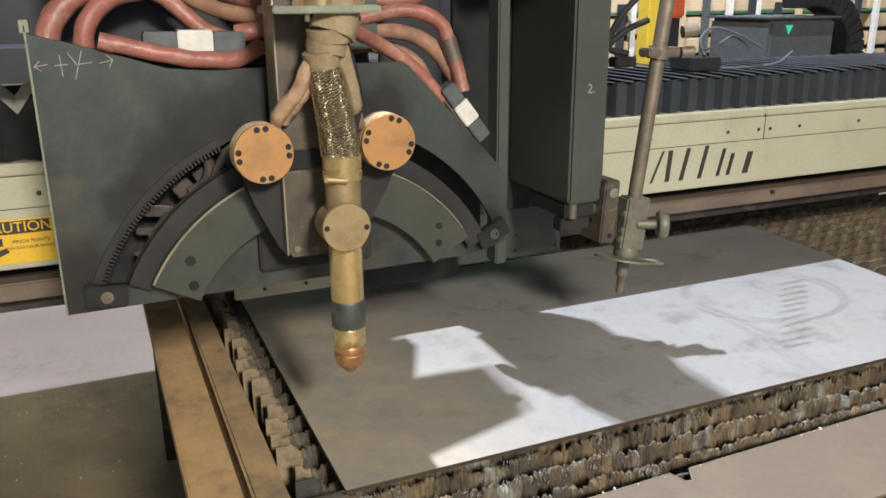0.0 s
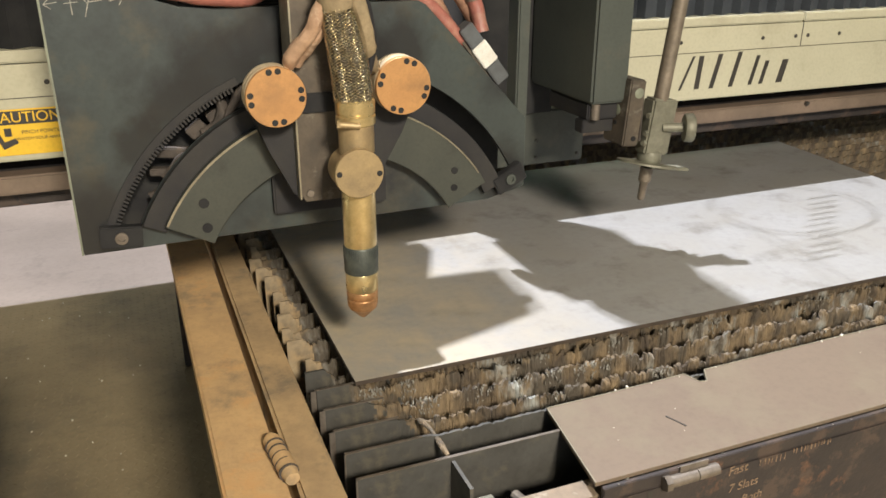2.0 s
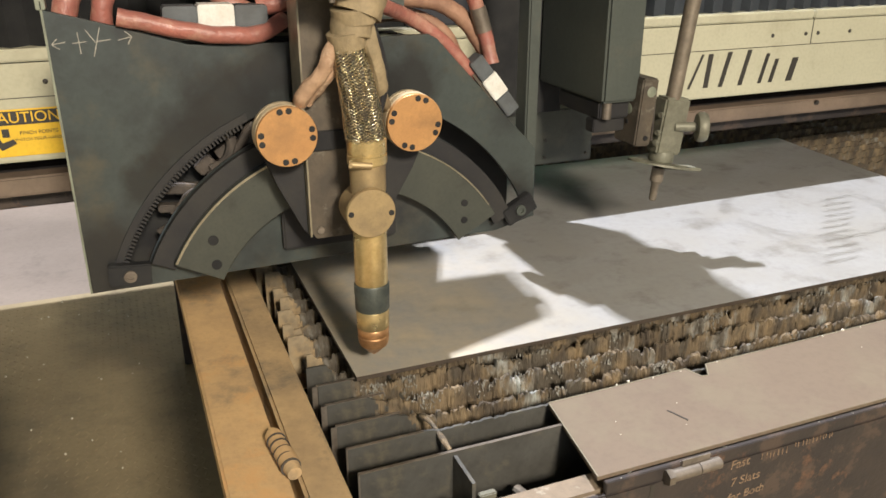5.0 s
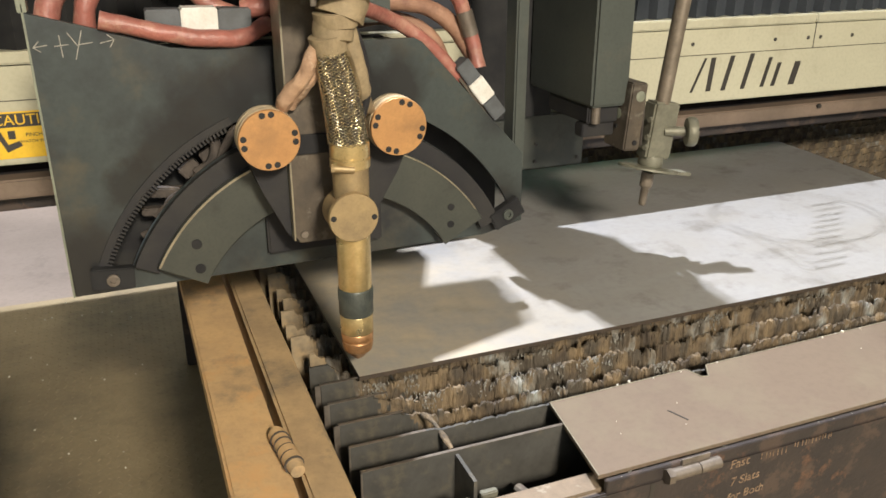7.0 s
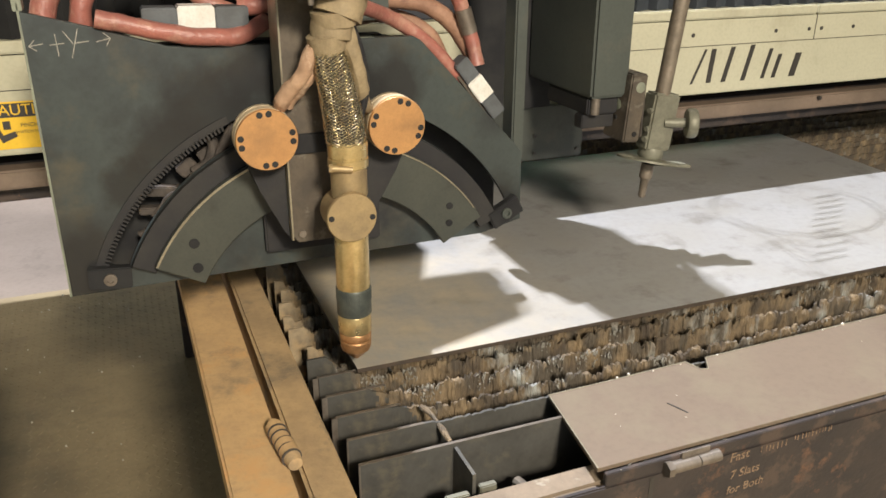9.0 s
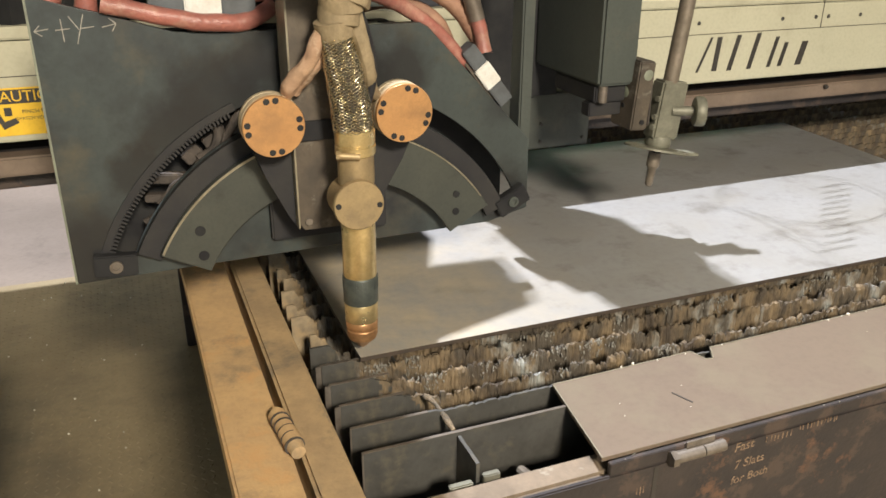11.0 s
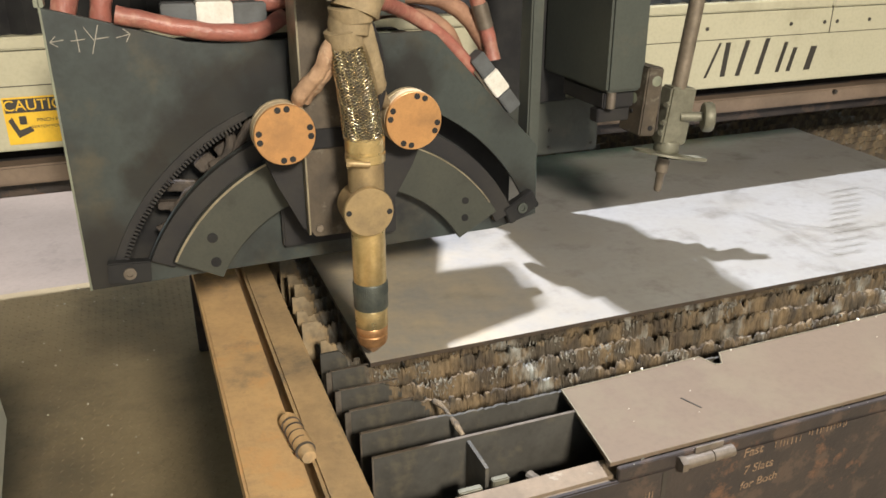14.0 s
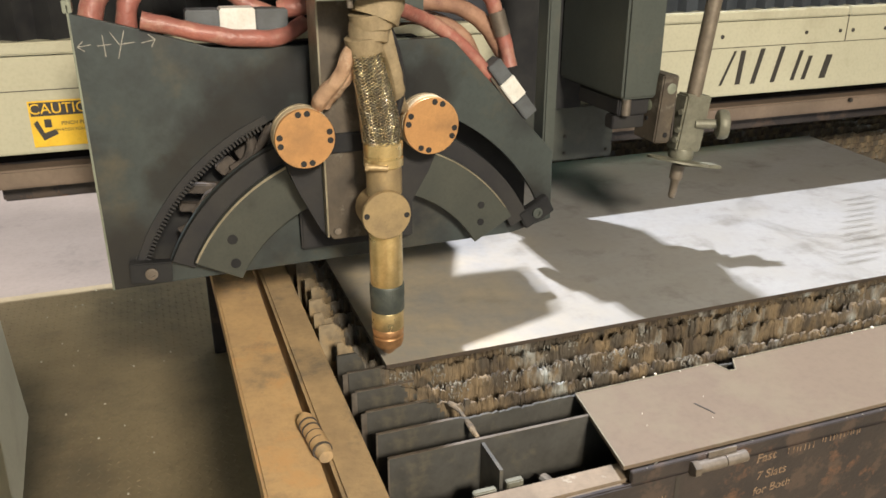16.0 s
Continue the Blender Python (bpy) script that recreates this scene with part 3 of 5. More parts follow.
        while xx < x + w / 2:
            box(bm, xx, xx + 0.0012, -0.3538, -0.3525, z - h * rng.uniform(0.2, 0.5), z + h * rng.uniform(0.3, 0.5), 0, None)
            xx += rng.uniform(0.004, 0.009)
        part("writing_bars", bm, CHALK_TAN, table)
    part("panel_slot", box(B(), 0.2985, 0.3055, -0.3536, -0.351, -0.3, -0.034), INK, table)
    return table


def build_cover():
    cover = thing("cover_plate", "tan steel cover plate with a notch, on the table front", "cover plate")
    # seen from above: a long flat with a cut notch in its rear edge
    bm = B()
    edge = [(0.2213, -0.3435), (0.2455, -0.167), (0.35, -0.1655), (0.497, -0.161), (0.506, -0.189), (0.517, -0.1915), (0.535, -0.1615), (0.87, -0.155), (2.5, -0.13), (2.5, -0.3435)]
    top = [bm.verts.new((x, y, -0.005)) for x, y in edge]
    low = [bm.verts.new((x, y, -0.011)) for x, y in edge]
    bm.faces.new(top)
    bm.faces.new(low[::-1])
    for i in range(len(edge)):
        j = (i + 1) % len(edge)
        bm.faces.new((top[i], low[i], low[j], top[j]))
    part("sheet", bm, COVER, cover)
    bm = B()
    box(bm, 0.27, 2.5, -0.19, -0.182, -0.03, -0.0115)
    part("stiffener", bm, FRONT_WALL, cover)
    bm = B()
    for a, b in (((0.398, -0.252), (0.409, -0.28)),):
        m = Vector(((a[0] + b[0]) / 2, (a[1] + b[1]) / 2, -0.0047))
        ang = math.degrees(math.atan2(b[1] - a[1], b[0] - a[0]))
        box(bm, -0.017, 0.017, -0.0011, 0.0011, -0.0006, 0.0006, 0, Matrix.Translation(m) @ pose(0, 0, 0, 0, 0, ang))
    part("scratch", bm, INK, cover, "short dark gouge in the paint")
    bm = B()
    rng = random.Random(9)
    for _ in range(18):
        x = rng.uniform(0.25, 1.4)
        bmesh.ops.create_icosphere(bm, subdivisions=1, radius=rng.uniform(0.0012, 0.0035), matrix=pose(x, -0.167 + rng.uniform(-0.004, 0.004) + 0.017 * (x - 0.25), -0.004))
    for _ in range(9):
        bmesh.ops.create_icosphere(bm, subdivisions=1, radius=rng.uniform(0.0005, 0.0011), matrix=pose(rng.uniform(0.26, 1.2), rng.uniform(-0.33, -0.18), -0.0048))
    part("spatter", bm, CHALK, cover, "bright weld spatter along the edge", kind="stuff")
    bm = B()
    for (xa, ya), (xb, yb) in zip(edge[:-2], edge[1:-1]):
        span, ang = math.hypot(xb - xa, yb - ya), math.degrees(math.atan2(yb - ya, xb - xa))
        box(bm, 0, span, -0.0016, 0.0004, -0.0006, 0.0007, 0, pose(xa, ya, -0.005, 0, 0, ang))
    part("worn_rim", bm, EDGE_BRIGHT, cover, "bare worn rim of the sheet")
    bm = B()
    for _ in range(34):
        bmesh.ops.create_icosphere(bm, subdivisions=1, radius=rng.uniform(0.0005, 0.0014), matrix=pose(rng.uniform(0.24, 1.3), -0.3478 + rng.uniform(-0.003, 0.003), -0.0107))
    part("spatter", bm, SLAG, cover, kind="stuff")
    hinge = part("hinge", rod(B(), (0.328, -0.358, -0.024), (0.37, -0.358, -0.0235), 0.0085, 0.0085, 18), STEEL, cover, "worn steel barrel hinge")
    part("knuckle", rod(B(), (0.3715, -0.358, -0.0235), (0.405, -0.358, -0.023), 0.0085, 0.0085, 18), STEEL, hinge)
    part("hinge_pin", rod(B(), (0.318, -0.358, -0.024), (0.327, -0.358, -0.024), 0.0115, 0.0115, 6), STEEL, hinge)
    part("hinge_leaf", box(B(), 0.345, 0.39, -0.356, -0.3535, -0.03, -0.006), STEEL, hinge)
    return cover


def build_plate():
    bm = B()
    edge = [(0, 0), (1.62, 0), (1.69, 0.93), (0.002, 0.93)]
    top = [bm.verts.new((x, y, 0.0)) for x, y in edge]
    low = [bm.verts.new((x, y, -0.0072)) for x, y in edge]
    bm.faces.new(top)
    bm.faces.new(low[::-1])
    for i in range(len(edge)):
        j = (i + 1) % len(edge)
        f = bm.faces.new((top[i], low[i], low[j], top[j]))
        f.material_index = 1
    bmesh.ops.recalc_face_normals(bm, faces=bm.faces)
    me = finish(bm, 0)
    me.materials.append(PLATE)
    me.materials.append(PLATE_EDGE)
    return solid("steel_plate", me, PLATE, "flat mill steel plate with dusty smears, lying on the slats", "steel plate")


# ---- gantry ----
BEAM_Y = 0.539


def build_beam():
    beam = thing("gantry_beam", "beige sheet metal gantry beam with bellows way covers", "gantry beam")
    y = BEAM_Y
    part("front_panel", box(B(), -0.59, 3.2, y, 1.2, 0.25, 0.4295, 0.003), BEIGE, beam, "pale beige front panel")
    part("top_lip", box(B(), -0.59, 1.357, y - 0.011, y + 0.1, 0.43, 0.452, 0.003), BEIGE, beam)
    part("top_lip", box(B(), 1.359, 3.2, y - 0.011, y + 0.1, 0.43, 0.452, 0.003), BEIGE, beam)
    part("panel_seam", box(B(), -0.59, 3.2, y - 0.0012, y + 0.001, 0.3655, 0.3668), INK, beam)
    part("panel_seam", box(B(), 1.367, 1.3688, y - 0.0012, y + 0.001, 0.3668, 0.429), INK, beam)
    for x in (0.9936, 1.2423, 1.3478, 1.3882, 1.4944, 1.72, 1.95, -0.18, -0.4):
        part("panel_bolt", lathe(B(), [(0.0048, 0), (0.0046, 0.002), (0.003, 0.003)], 12, pose(x, y, 0.3926, 90)), INK, beam)
    # near-black block painted for the shade in the recess, and bar under the beam
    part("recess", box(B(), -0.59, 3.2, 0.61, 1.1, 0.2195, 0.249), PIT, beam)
    part("rack_bar", box(B(), -0.59, 3.2, 0.558, 0.608, 0.18, 0.2165, 0.004), BAR_TAN, beam, "dusty tan bar under the beam")
    # added box, low and dark: blocks the flood and stands for shaded slats
    part("under_beam_shade", box(B(), -0.59, 3.2, 0.609, 1.15, 0.142, 0.219, 0.004), FRONT_WALL, beam, "dark brown box added under the beam to shade the rear slats")
    for x in (0.82, 1.4395, 2.0):
        part("bar_bolt", rod(B(), (x, 0.557, 0.2085), (x, 0.549, 0.2085), 0.006, 0.006, 6), INK, beam)
    # trade name as plain slanted bars
    for x0, x1, h0, h1, w in ((1.0, 1.034, 0.277, 0.358, 0.007), (1.047, 1.054, 0.277, 0.358, 0.014), (1.092, 1.112, 0.276, 0.36, 0.013), (1.152, 1.172, 0.276, 0.362, 0.013),
                              (1.214, 1.232, 0.277, 0.35, 0.011), (1.248, 1.262, 0.277, 0.335, 0.012), (1.304, 1.318, 0.277, 0.335, 0.019)):
        part("print_bar", outline([[(x0, h0), (x0 + w, h0), (x1 + w, h1), (x1, h1)]], y - 0.0012, y + 0.001), INK, beam, "dark slanted printed bar")
    # bellows cover: folded upright pleats with a stepped top
    for i in range(40):
        x = 0.66 + i * 0.0555
        bm = B()
        pts = [(x, y + 0.032), (x + 0.006, y + 0.006), (x + 0.0555, y + 0.032)]
        low = [bm.verts.new((px, py, 0.451)) for px, py in pts]
        top = [bm.verts.new((px, py, 0.536)) for px, py in pts]
        for a in range(2):
            bm.faces.new((low[a], low[a + 1], top[a + 1], top[a]))
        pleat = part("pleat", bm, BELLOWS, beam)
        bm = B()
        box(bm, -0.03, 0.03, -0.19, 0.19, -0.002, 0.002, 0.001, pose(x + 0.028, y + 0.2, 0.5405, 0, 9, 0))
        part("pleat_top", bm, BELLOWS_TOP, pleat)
    part("bellows_core", box(B(), 0.66, 3.2, y + 0.034, 0.93, 0.451, 0.5335), BELLOWS, beam)
    # zigzag bellows on the other side of the carriage
    for i in range(9):
        x = -0.59 + i * 0.058
        bm = B()
        v = [bm.verts.new(c) for c in ((x, y + 0.03, 0.45), (x + 0.029, y + 0.004, 0.45), (x + 0.058, y + 0.03, 0.45), (x, y + 0.03, 0.535), (x + 0.029, y + 0.004, 0.575), (x + 0.058, y + 0.03, 0.535))]
        for f in ((0, 1, 4, 3), (1, 2, 5, 4)):
            bm.faces.new([v[k] for k in f])
        pleat = part("pleat", bm, BLACK, beam)
        bm = B()
        v = [bm.verts.new(c) for c in ((x, y + 0.028, 0.536), (x + 0.029, y + 0.002, 0.576), (x + 0.058, y + 0.028, 0.536), (x, y + 0.028, 0.57), (x + 0.029, y + 0.002, 0.607), (x + 0.058, y + 0.028, 0.57))]
        bm.faces.new((v[0], v[1], v[4], v[3]))
        bm.faces.new((v[1], v[2], v[5], v[4]))
        bmesh.ops.solidify(bm, geom=bm.faces[:], thickness=0.003)
        part("pleat_edge", bm, WHITE_BOX, pleat, "pale folded bellows edge")
    part("bellows_core", box(B(), 0.002, 0.658, y + 0.04, 0.93, 0.4525, 0.585), BLACK, beam)
    part("bellows_core", box(B(), -0.59, 0.0, y + 0.04, 0.9, 0.45, 0.56), BLACK, beam)
    return beam


def build_sign():
    sign = thing("caution_sign", "yellow and black pinch point warning sign on the beam", "warning sign")
    x0, x1, z0, z1 = -0.508, -0.385, 0.262, 0.347
    y = BEAM_Y
    part("panel", box(B(), x0, x1, y - 0.0022, y - 0.0002, z0, z1, 0.0008), YELLOW, sign)
    part("header_bar", box(B(), x0 + 0.003, x1 - 0.003, y - 0.0032, y - 0.0022, z1 - 0.0275, z1 - 0.003), INK, sign)
    part("lettering", lettering("CAUTION", 0.0268, 0.0004), YELLOW, sign, at=pose((x0 + x1) / 2, y - 0.0036, z1 - 0.0153))
    part("lettering", lettering("PINCH POINTS", 0.0095, 0.0004), INK, sign, at=pose(x1 - 0.04, y - 0.0027, 0.304))
    part("lettering", lettering("WATCH YOUR HANDS", 0.0078, 0.0004), INK, sign, at=pose(x1 - 0.041, y - 0.0027, 0.292))
    part("pictogram", outline([[(x0 + 0.005, 0.306), (x0 + 0.012, 0.312), (x0 + 0.021, 0.288), (x0 + 0.04, 0.294), (x0 + 0.044, 0.285), (x0 + 0.018, 0.274)]], y - 0.003, y - 0.0022), INK, sign, "black pictogram of a pinching machine part")
    part("pictogram", box(B(), x0 + 0.023, x0 + 0.035, y - 0.003, y - 0.0022, 0.298, 0.313), INK, sign)
    return sign


def build_leg():
    leg = thing("gantry_end_truck", "pale beige gantry end truck with wheel housing", "gantry truck")
    part("upper_housing", box(B(), -0.95, -0.591, 0.5, 0.79, 0.36, 0.9, 0.006), BEIGE, leg)
    bm = B()
    pts = [(0.30, 0.034), (0.347, -0.186), (0.172, -0.232), (-0.1, -0.26), (-0.1, 0.034)]
    a = [bm.verts.new((-0.58, y, z)) for y, z in pts]
    b = [bm.verts.new((-0.95, y, z)) for y, z in pts]
    bm.faces.new(a)
    bm.faces.new(b[::-1])
    for i in range(len(pts)):
        j = (i + 1) % len(pts)
        bm.faces.new((a[i], b[i], b[j], a[j]))
    part("wheel_housing", bm, BEIGE, leg)
    part("post", box(B(), -0.949, -0.86, 0.3, 0.6, -0.74, 0.3595), BEIGE, leg)
    return leg


def prism(plan, z0, z1):
    bm = B()
    lo = [bm.verts.new((x, y, z0)) for x, y in plan]
    hi = [bm.verts.new((x, y, z1)) for x, y in plan]
    bm.faces.new(lo[::-1])
    bm.faces.new(hi)
    for i in range(len(plan)):
        j = (i + 1) % len(plan)
        bm.faces.new((lo[i], lo[j], hi[j], hi[i]))
    return bm


def build_carriage():
    car = thing("gantry_carriage", "dark grey-green tool carriage with tall column on the gantry", "machine carriage")
    part("column", box(B(), 0.5425, 0.624, 0.246, 0.503, 0.332, 1.15, 0.005), COLUMN, car, "dark grey-green sheet metal column")
    part("column_foot", box(B(), 0.545, 0.615, 0.262, 0.42, 0.298, 0.3315, 0.003), DARK_RAIL, car)
    part("foot_bolt", rod(B(), (0.56, 0.258, 0.3), (0.56, 0.258, 0.331), 0.009), STEEL, car)
    part("guide_rail", box(B(), 0.3785, 0.4025, 0.246, 0.29, 0.228, 0.76, 0.003), COLUMN, car, "narrow upright guide rail")
    part("guide_recess", box(B(), 0.4035, 0.6, 0.505, 0.52, 0.262, 1.15), BLACK, car)
    part("back_plate", box(B(), 0.258, 0.402, 0.56, 0.578, 0.453, 0.78, 0.003), NAVY, car, "near-black back plate")
    part("lower_plate", box(B(), 0.42, 0.701, 0.5235, 0.5365, 0.135, 0.26, 0.003), SECTOR_PAINT, car, "grey lower carriage plate")
    part("lower_plate", box(B(), -0.092, 0.125, 0.5235, 0.5365, 0.128, 0.172, 0.003), BEIGE, car, "pale lower carriage plate")
    part("lower_block", box(B(), 0.127, 0.418, 0.515, 0.5365, 0.115, 0.175, 0.003), BLACK, car)
    for x, z in ((-0.03, 0.147), (0.06, 0.147), (0.575, 0.152), (0.685, 0.152), (0.575, 0.192)):
        part("plate_bolt", rod(B(), (x, 0.5235, z), (x, 0.519, z), 0.0038, 0.0038, 10), INK, car)
    # block and shelf added to shade the plate
    part("housing_shade", prism([(-0.36, 0.34), (0.19, 0.365), (0.26, 0.53), (-0.36, 0.53)], 0.66, 1.1), NAVY, car, "dark block behind the head, shaped to shade the plate")
    # dark cover, its unseen depth drawn out to shade the floor
    part("rear_cover", box(B(), -0.8, 0.20, 0.66, 1.95, 0.62, 1.1, 0.004), NAVY, car)
    part("shade_shelf", box(B(), -0.8, 0.2, 0.465, 0.62, 0.6, 0.6585), NAVY, car)
    # unseen boxes overhead, added to cast the dark band on the plate
    part("overhead_shade_box", box(B(), 0.41, 0.60, 0.21, 0.40, 1.16, 1.7, 0.004), COLUMN, car)
    part("upper_shade_box", box(B(), 0.39, 0.612, 0.25, 0.5, 0.80, 1.155, 0.004), COLUMN, car)
    # unseen box, added to keep the high-bay light off the rails
    part("rail_shade_box", box(B(), -0.6, 0.05, -0.12, 0.3, 1.15, 3.0, 0.004), COLUMN, car)
    # unseen loops and links overhead, added to throw faint shadows on the plate
    part("shadow_cable", tube(B(), [(0.58, 0.40, 1.0), (0.61, 0.40, 0.93), (0.655, 0.361, 0.9), (0.667, 0.278, 0.9), (0.638, 0.188, 0.9), (0.63, 0.12, 0.95), (0.6, 0.22, 1.18)], 0.009, 10), BLACK, car)
    ring = [(0.95 + 0.155 * math.cos(2 * math.pi * i / 18), 0.54 + 0.13 * math.sin(2 * math.pi * i / 18), 1.75) for i in range(19)]
    part("shadow_cable", tube(B(), [(0.62, 0.35, 2.9), (0.75, 0.47, 2.2)] + ring[9:] + ring[1:9], 0.0021, 8, 4), BLACK, car)
    for i in range(11):
        part("shadow_link", box(B(), -0.036, 0.036, -0.0018, 0.0018, -0.004, 0.004, 0.0005, pose(0.865 + i * 0.0248, 0.284 + i * 0.025, 1.4 + 0.02 * math.sin(i))), BLACK, car)
    part("torch_arm", box(B(), 0.54, 0.612, 0.27, 0.3, 0.27, 0.297, 0.002), DARK_RAIL, car)
    part("marking", lettering("2.", 0.026), FAINT_CHALK, car, "chalk figure", at=pose(0.583, 0.2445, 0.563))
    return car


def build_marker():
    """Oxy-fuel torch in its clamp, leaning a little."""
    mk = thing("oxyfuel_torch", "worn bronze oxy-fuel torch leaning in its screw clamp", "cutting torch")
    yy = 0.24
    foot, top = Vector((0.674, yy, 0.122)), Vector((0.7216, yy, 0.5115))
    d = (top - foot).normalized()
    lean = math.degrees(math.atan2(d.x, d.z))

    def along(z):
        return foot + d * ((z - foot.z) / d.z)
    part("pipe", rod(B(), along(0.3), along(0.78), 0.0148, 0.0148, 24), MARKER, mk, "brown bronze torch pipe")
    bm = B()
    rod(bm, along(0.615), along(0.64), 0.021, 0.021, 20)
    box(bm, 0.70, 0.79, 0.22, 0.26, 0.62, 0.638, 0.003)
    clamp = part("pipe_clamp", bm, MARKER, mk)
    part("wing_screw", rod(B(), (0.775, 0.22, 0.628), (0.8, 0.212, 0.63), 0.011), MARKER, clamp)
    part("wing_screw", rod(B(), (0.775, 0.22, 0.668), (0.805, 0.212, 0.672), 0.012), MARKER, clamp)
    body = part("clamp_body", box(B(), -0.027, 0.032, -0.018, 0.02, -0.055, 0.058, 0.004, Matrix.Translation(along(0.278)) @ pose(0, 0, 0, 0, lean, 0)), GREENISH, mk, "oxidised green-grey clamp body")
    for z in (0.305, 0.27, 0.25):
        part("clamp_screw", rod(B(), along(z) + Vector((-0.026, -0.012, 0)), along(z) + Vector((-0.034, -0.014, 0)), 0.0055, 0.0055, 8), GREENISH, body)
    block = part("bracket_block", box(B(), 0.613, 0.649, 0.226, 0.3, 0.246, 0.378, 0.003, Matrix.Translation((0.631, 0.26, 0.31)) @ pose(0, 0, 0, 0, lean * 0.6, 0) @ Matrix.Translation((-0.631, -0.26, -0.31))), ARM_BROWN, mk, "dusty brown bracket block with worn pale spots")
    part("block_side", box(B(), 0.65, 0.657, 0.234, 0.258, 0.252, 0.372, 0.002), GRIME, block)
    part("block_hole", rod(B(), (0.632, 0.226, 0.262), (0.632, 0.2245, 0.262), 0.0052, 0.0052, 12), BLACK, block)
    part("block_hole", rod(B(), (0.6115, 0.262, 0.29), (0.6095, 0.262, 0.29), 0.0045, 0.0045, 12), BLACK, block)
    part("worn_spot", lathe(B(), [(0.012, 0), (0.01, 0.0008)], 14, pose(0.6132, 0.262, 0.315, 0, -90, 0)), FLANGE, block)
    part("worn_spot", lathe(B(), [(0.011, 0), (0.009, 0.0008)], 14, pose(0.638, 0.2262, 0.352, 90)), FLANGE, block)
    turn = Matrix.Translation((0.7, 0.226, 0.279)) @ Vector((0.9, -0.42, 0.0)).to_track_quat("Z", "Y").to_matrix().to_4x4()
    knob = part("knob", lathe(B(), [(0.0095, 0), (0.0095, 0.042), (0.0265, 0.043), (0.029, 0.047), (0.029, 0.058), (0.0265, 0.062)], 28, turn), GREENISH, mk, "round clamp knob")
    part("knob_face", lathe(B(), [(0.02, 0.0622), (0.0185, 0.0635)], 24, turn), MARKER, knob)
    part("collar", lathe(B(), [(0.024, 0), (0.026, 0.005), (0.023, 0.02), (0.018, 0.024)], 24, Matrix.Translation(along(0.208)) @ pose(0, 0, 0, 0, lean, 0)), GREENISH, mk)
    shield = part("heat_shield", lathe(B(), [(0.022, 0.003), (0.06, 0.001), (0.061, -0.003), (0.022, -0.005)], 36, Matrix.Translation(along(0.203) + Vector((-0.004, 0, 0))) @ pose(0, 0, 0, -6, 12, 0)), GREENISH, mk, "grey-green round heat shield")
    part("shield_lip", box(B(), 0.0, 0.085, -0.02, 0.02, -0.003, 0.003, 0.001, Matrix.Translation(along(0.196)) @ pose(0, 0, 0, -6, 7, -8)), GREENISH, shield)
    part("nozzle", lathe(B(), [(0.005, 0), (0.0075, 0.003), (0.0085, 0.036), (0.013, 0.042), (0.013, 0.07)], 20, Matrix.Translation(along(0.124)) @ pose(0, 0, 0, 0, lean, 0)), MARKER, mk)
    for pts in ([(0.735, 0.28, 0.69), (0.68, 0.28, 0.67), (0.63, 0.3, 0.63), (0.6, 0.31, 0.67)], [(0.73, 0.27, 0.76), (0.67, 0.28, 0.7), (0.65, 0.29, 0.64), (0.69, 0.28, 0.625)]):
        part("cable", tube(B(), pts, 0.0065, 10), BLACK, mk)
    part("cable_clip", box(B(), 0.65, 0.70, 0.26, 0.29, 0.6, 0.62, 0.003), BLACK, mk)
    return mk


# ---- bevel head with plasma torch ----
PIVOT = (0.0018, 0.0324)
AXIS = (0.0015, 0.007)


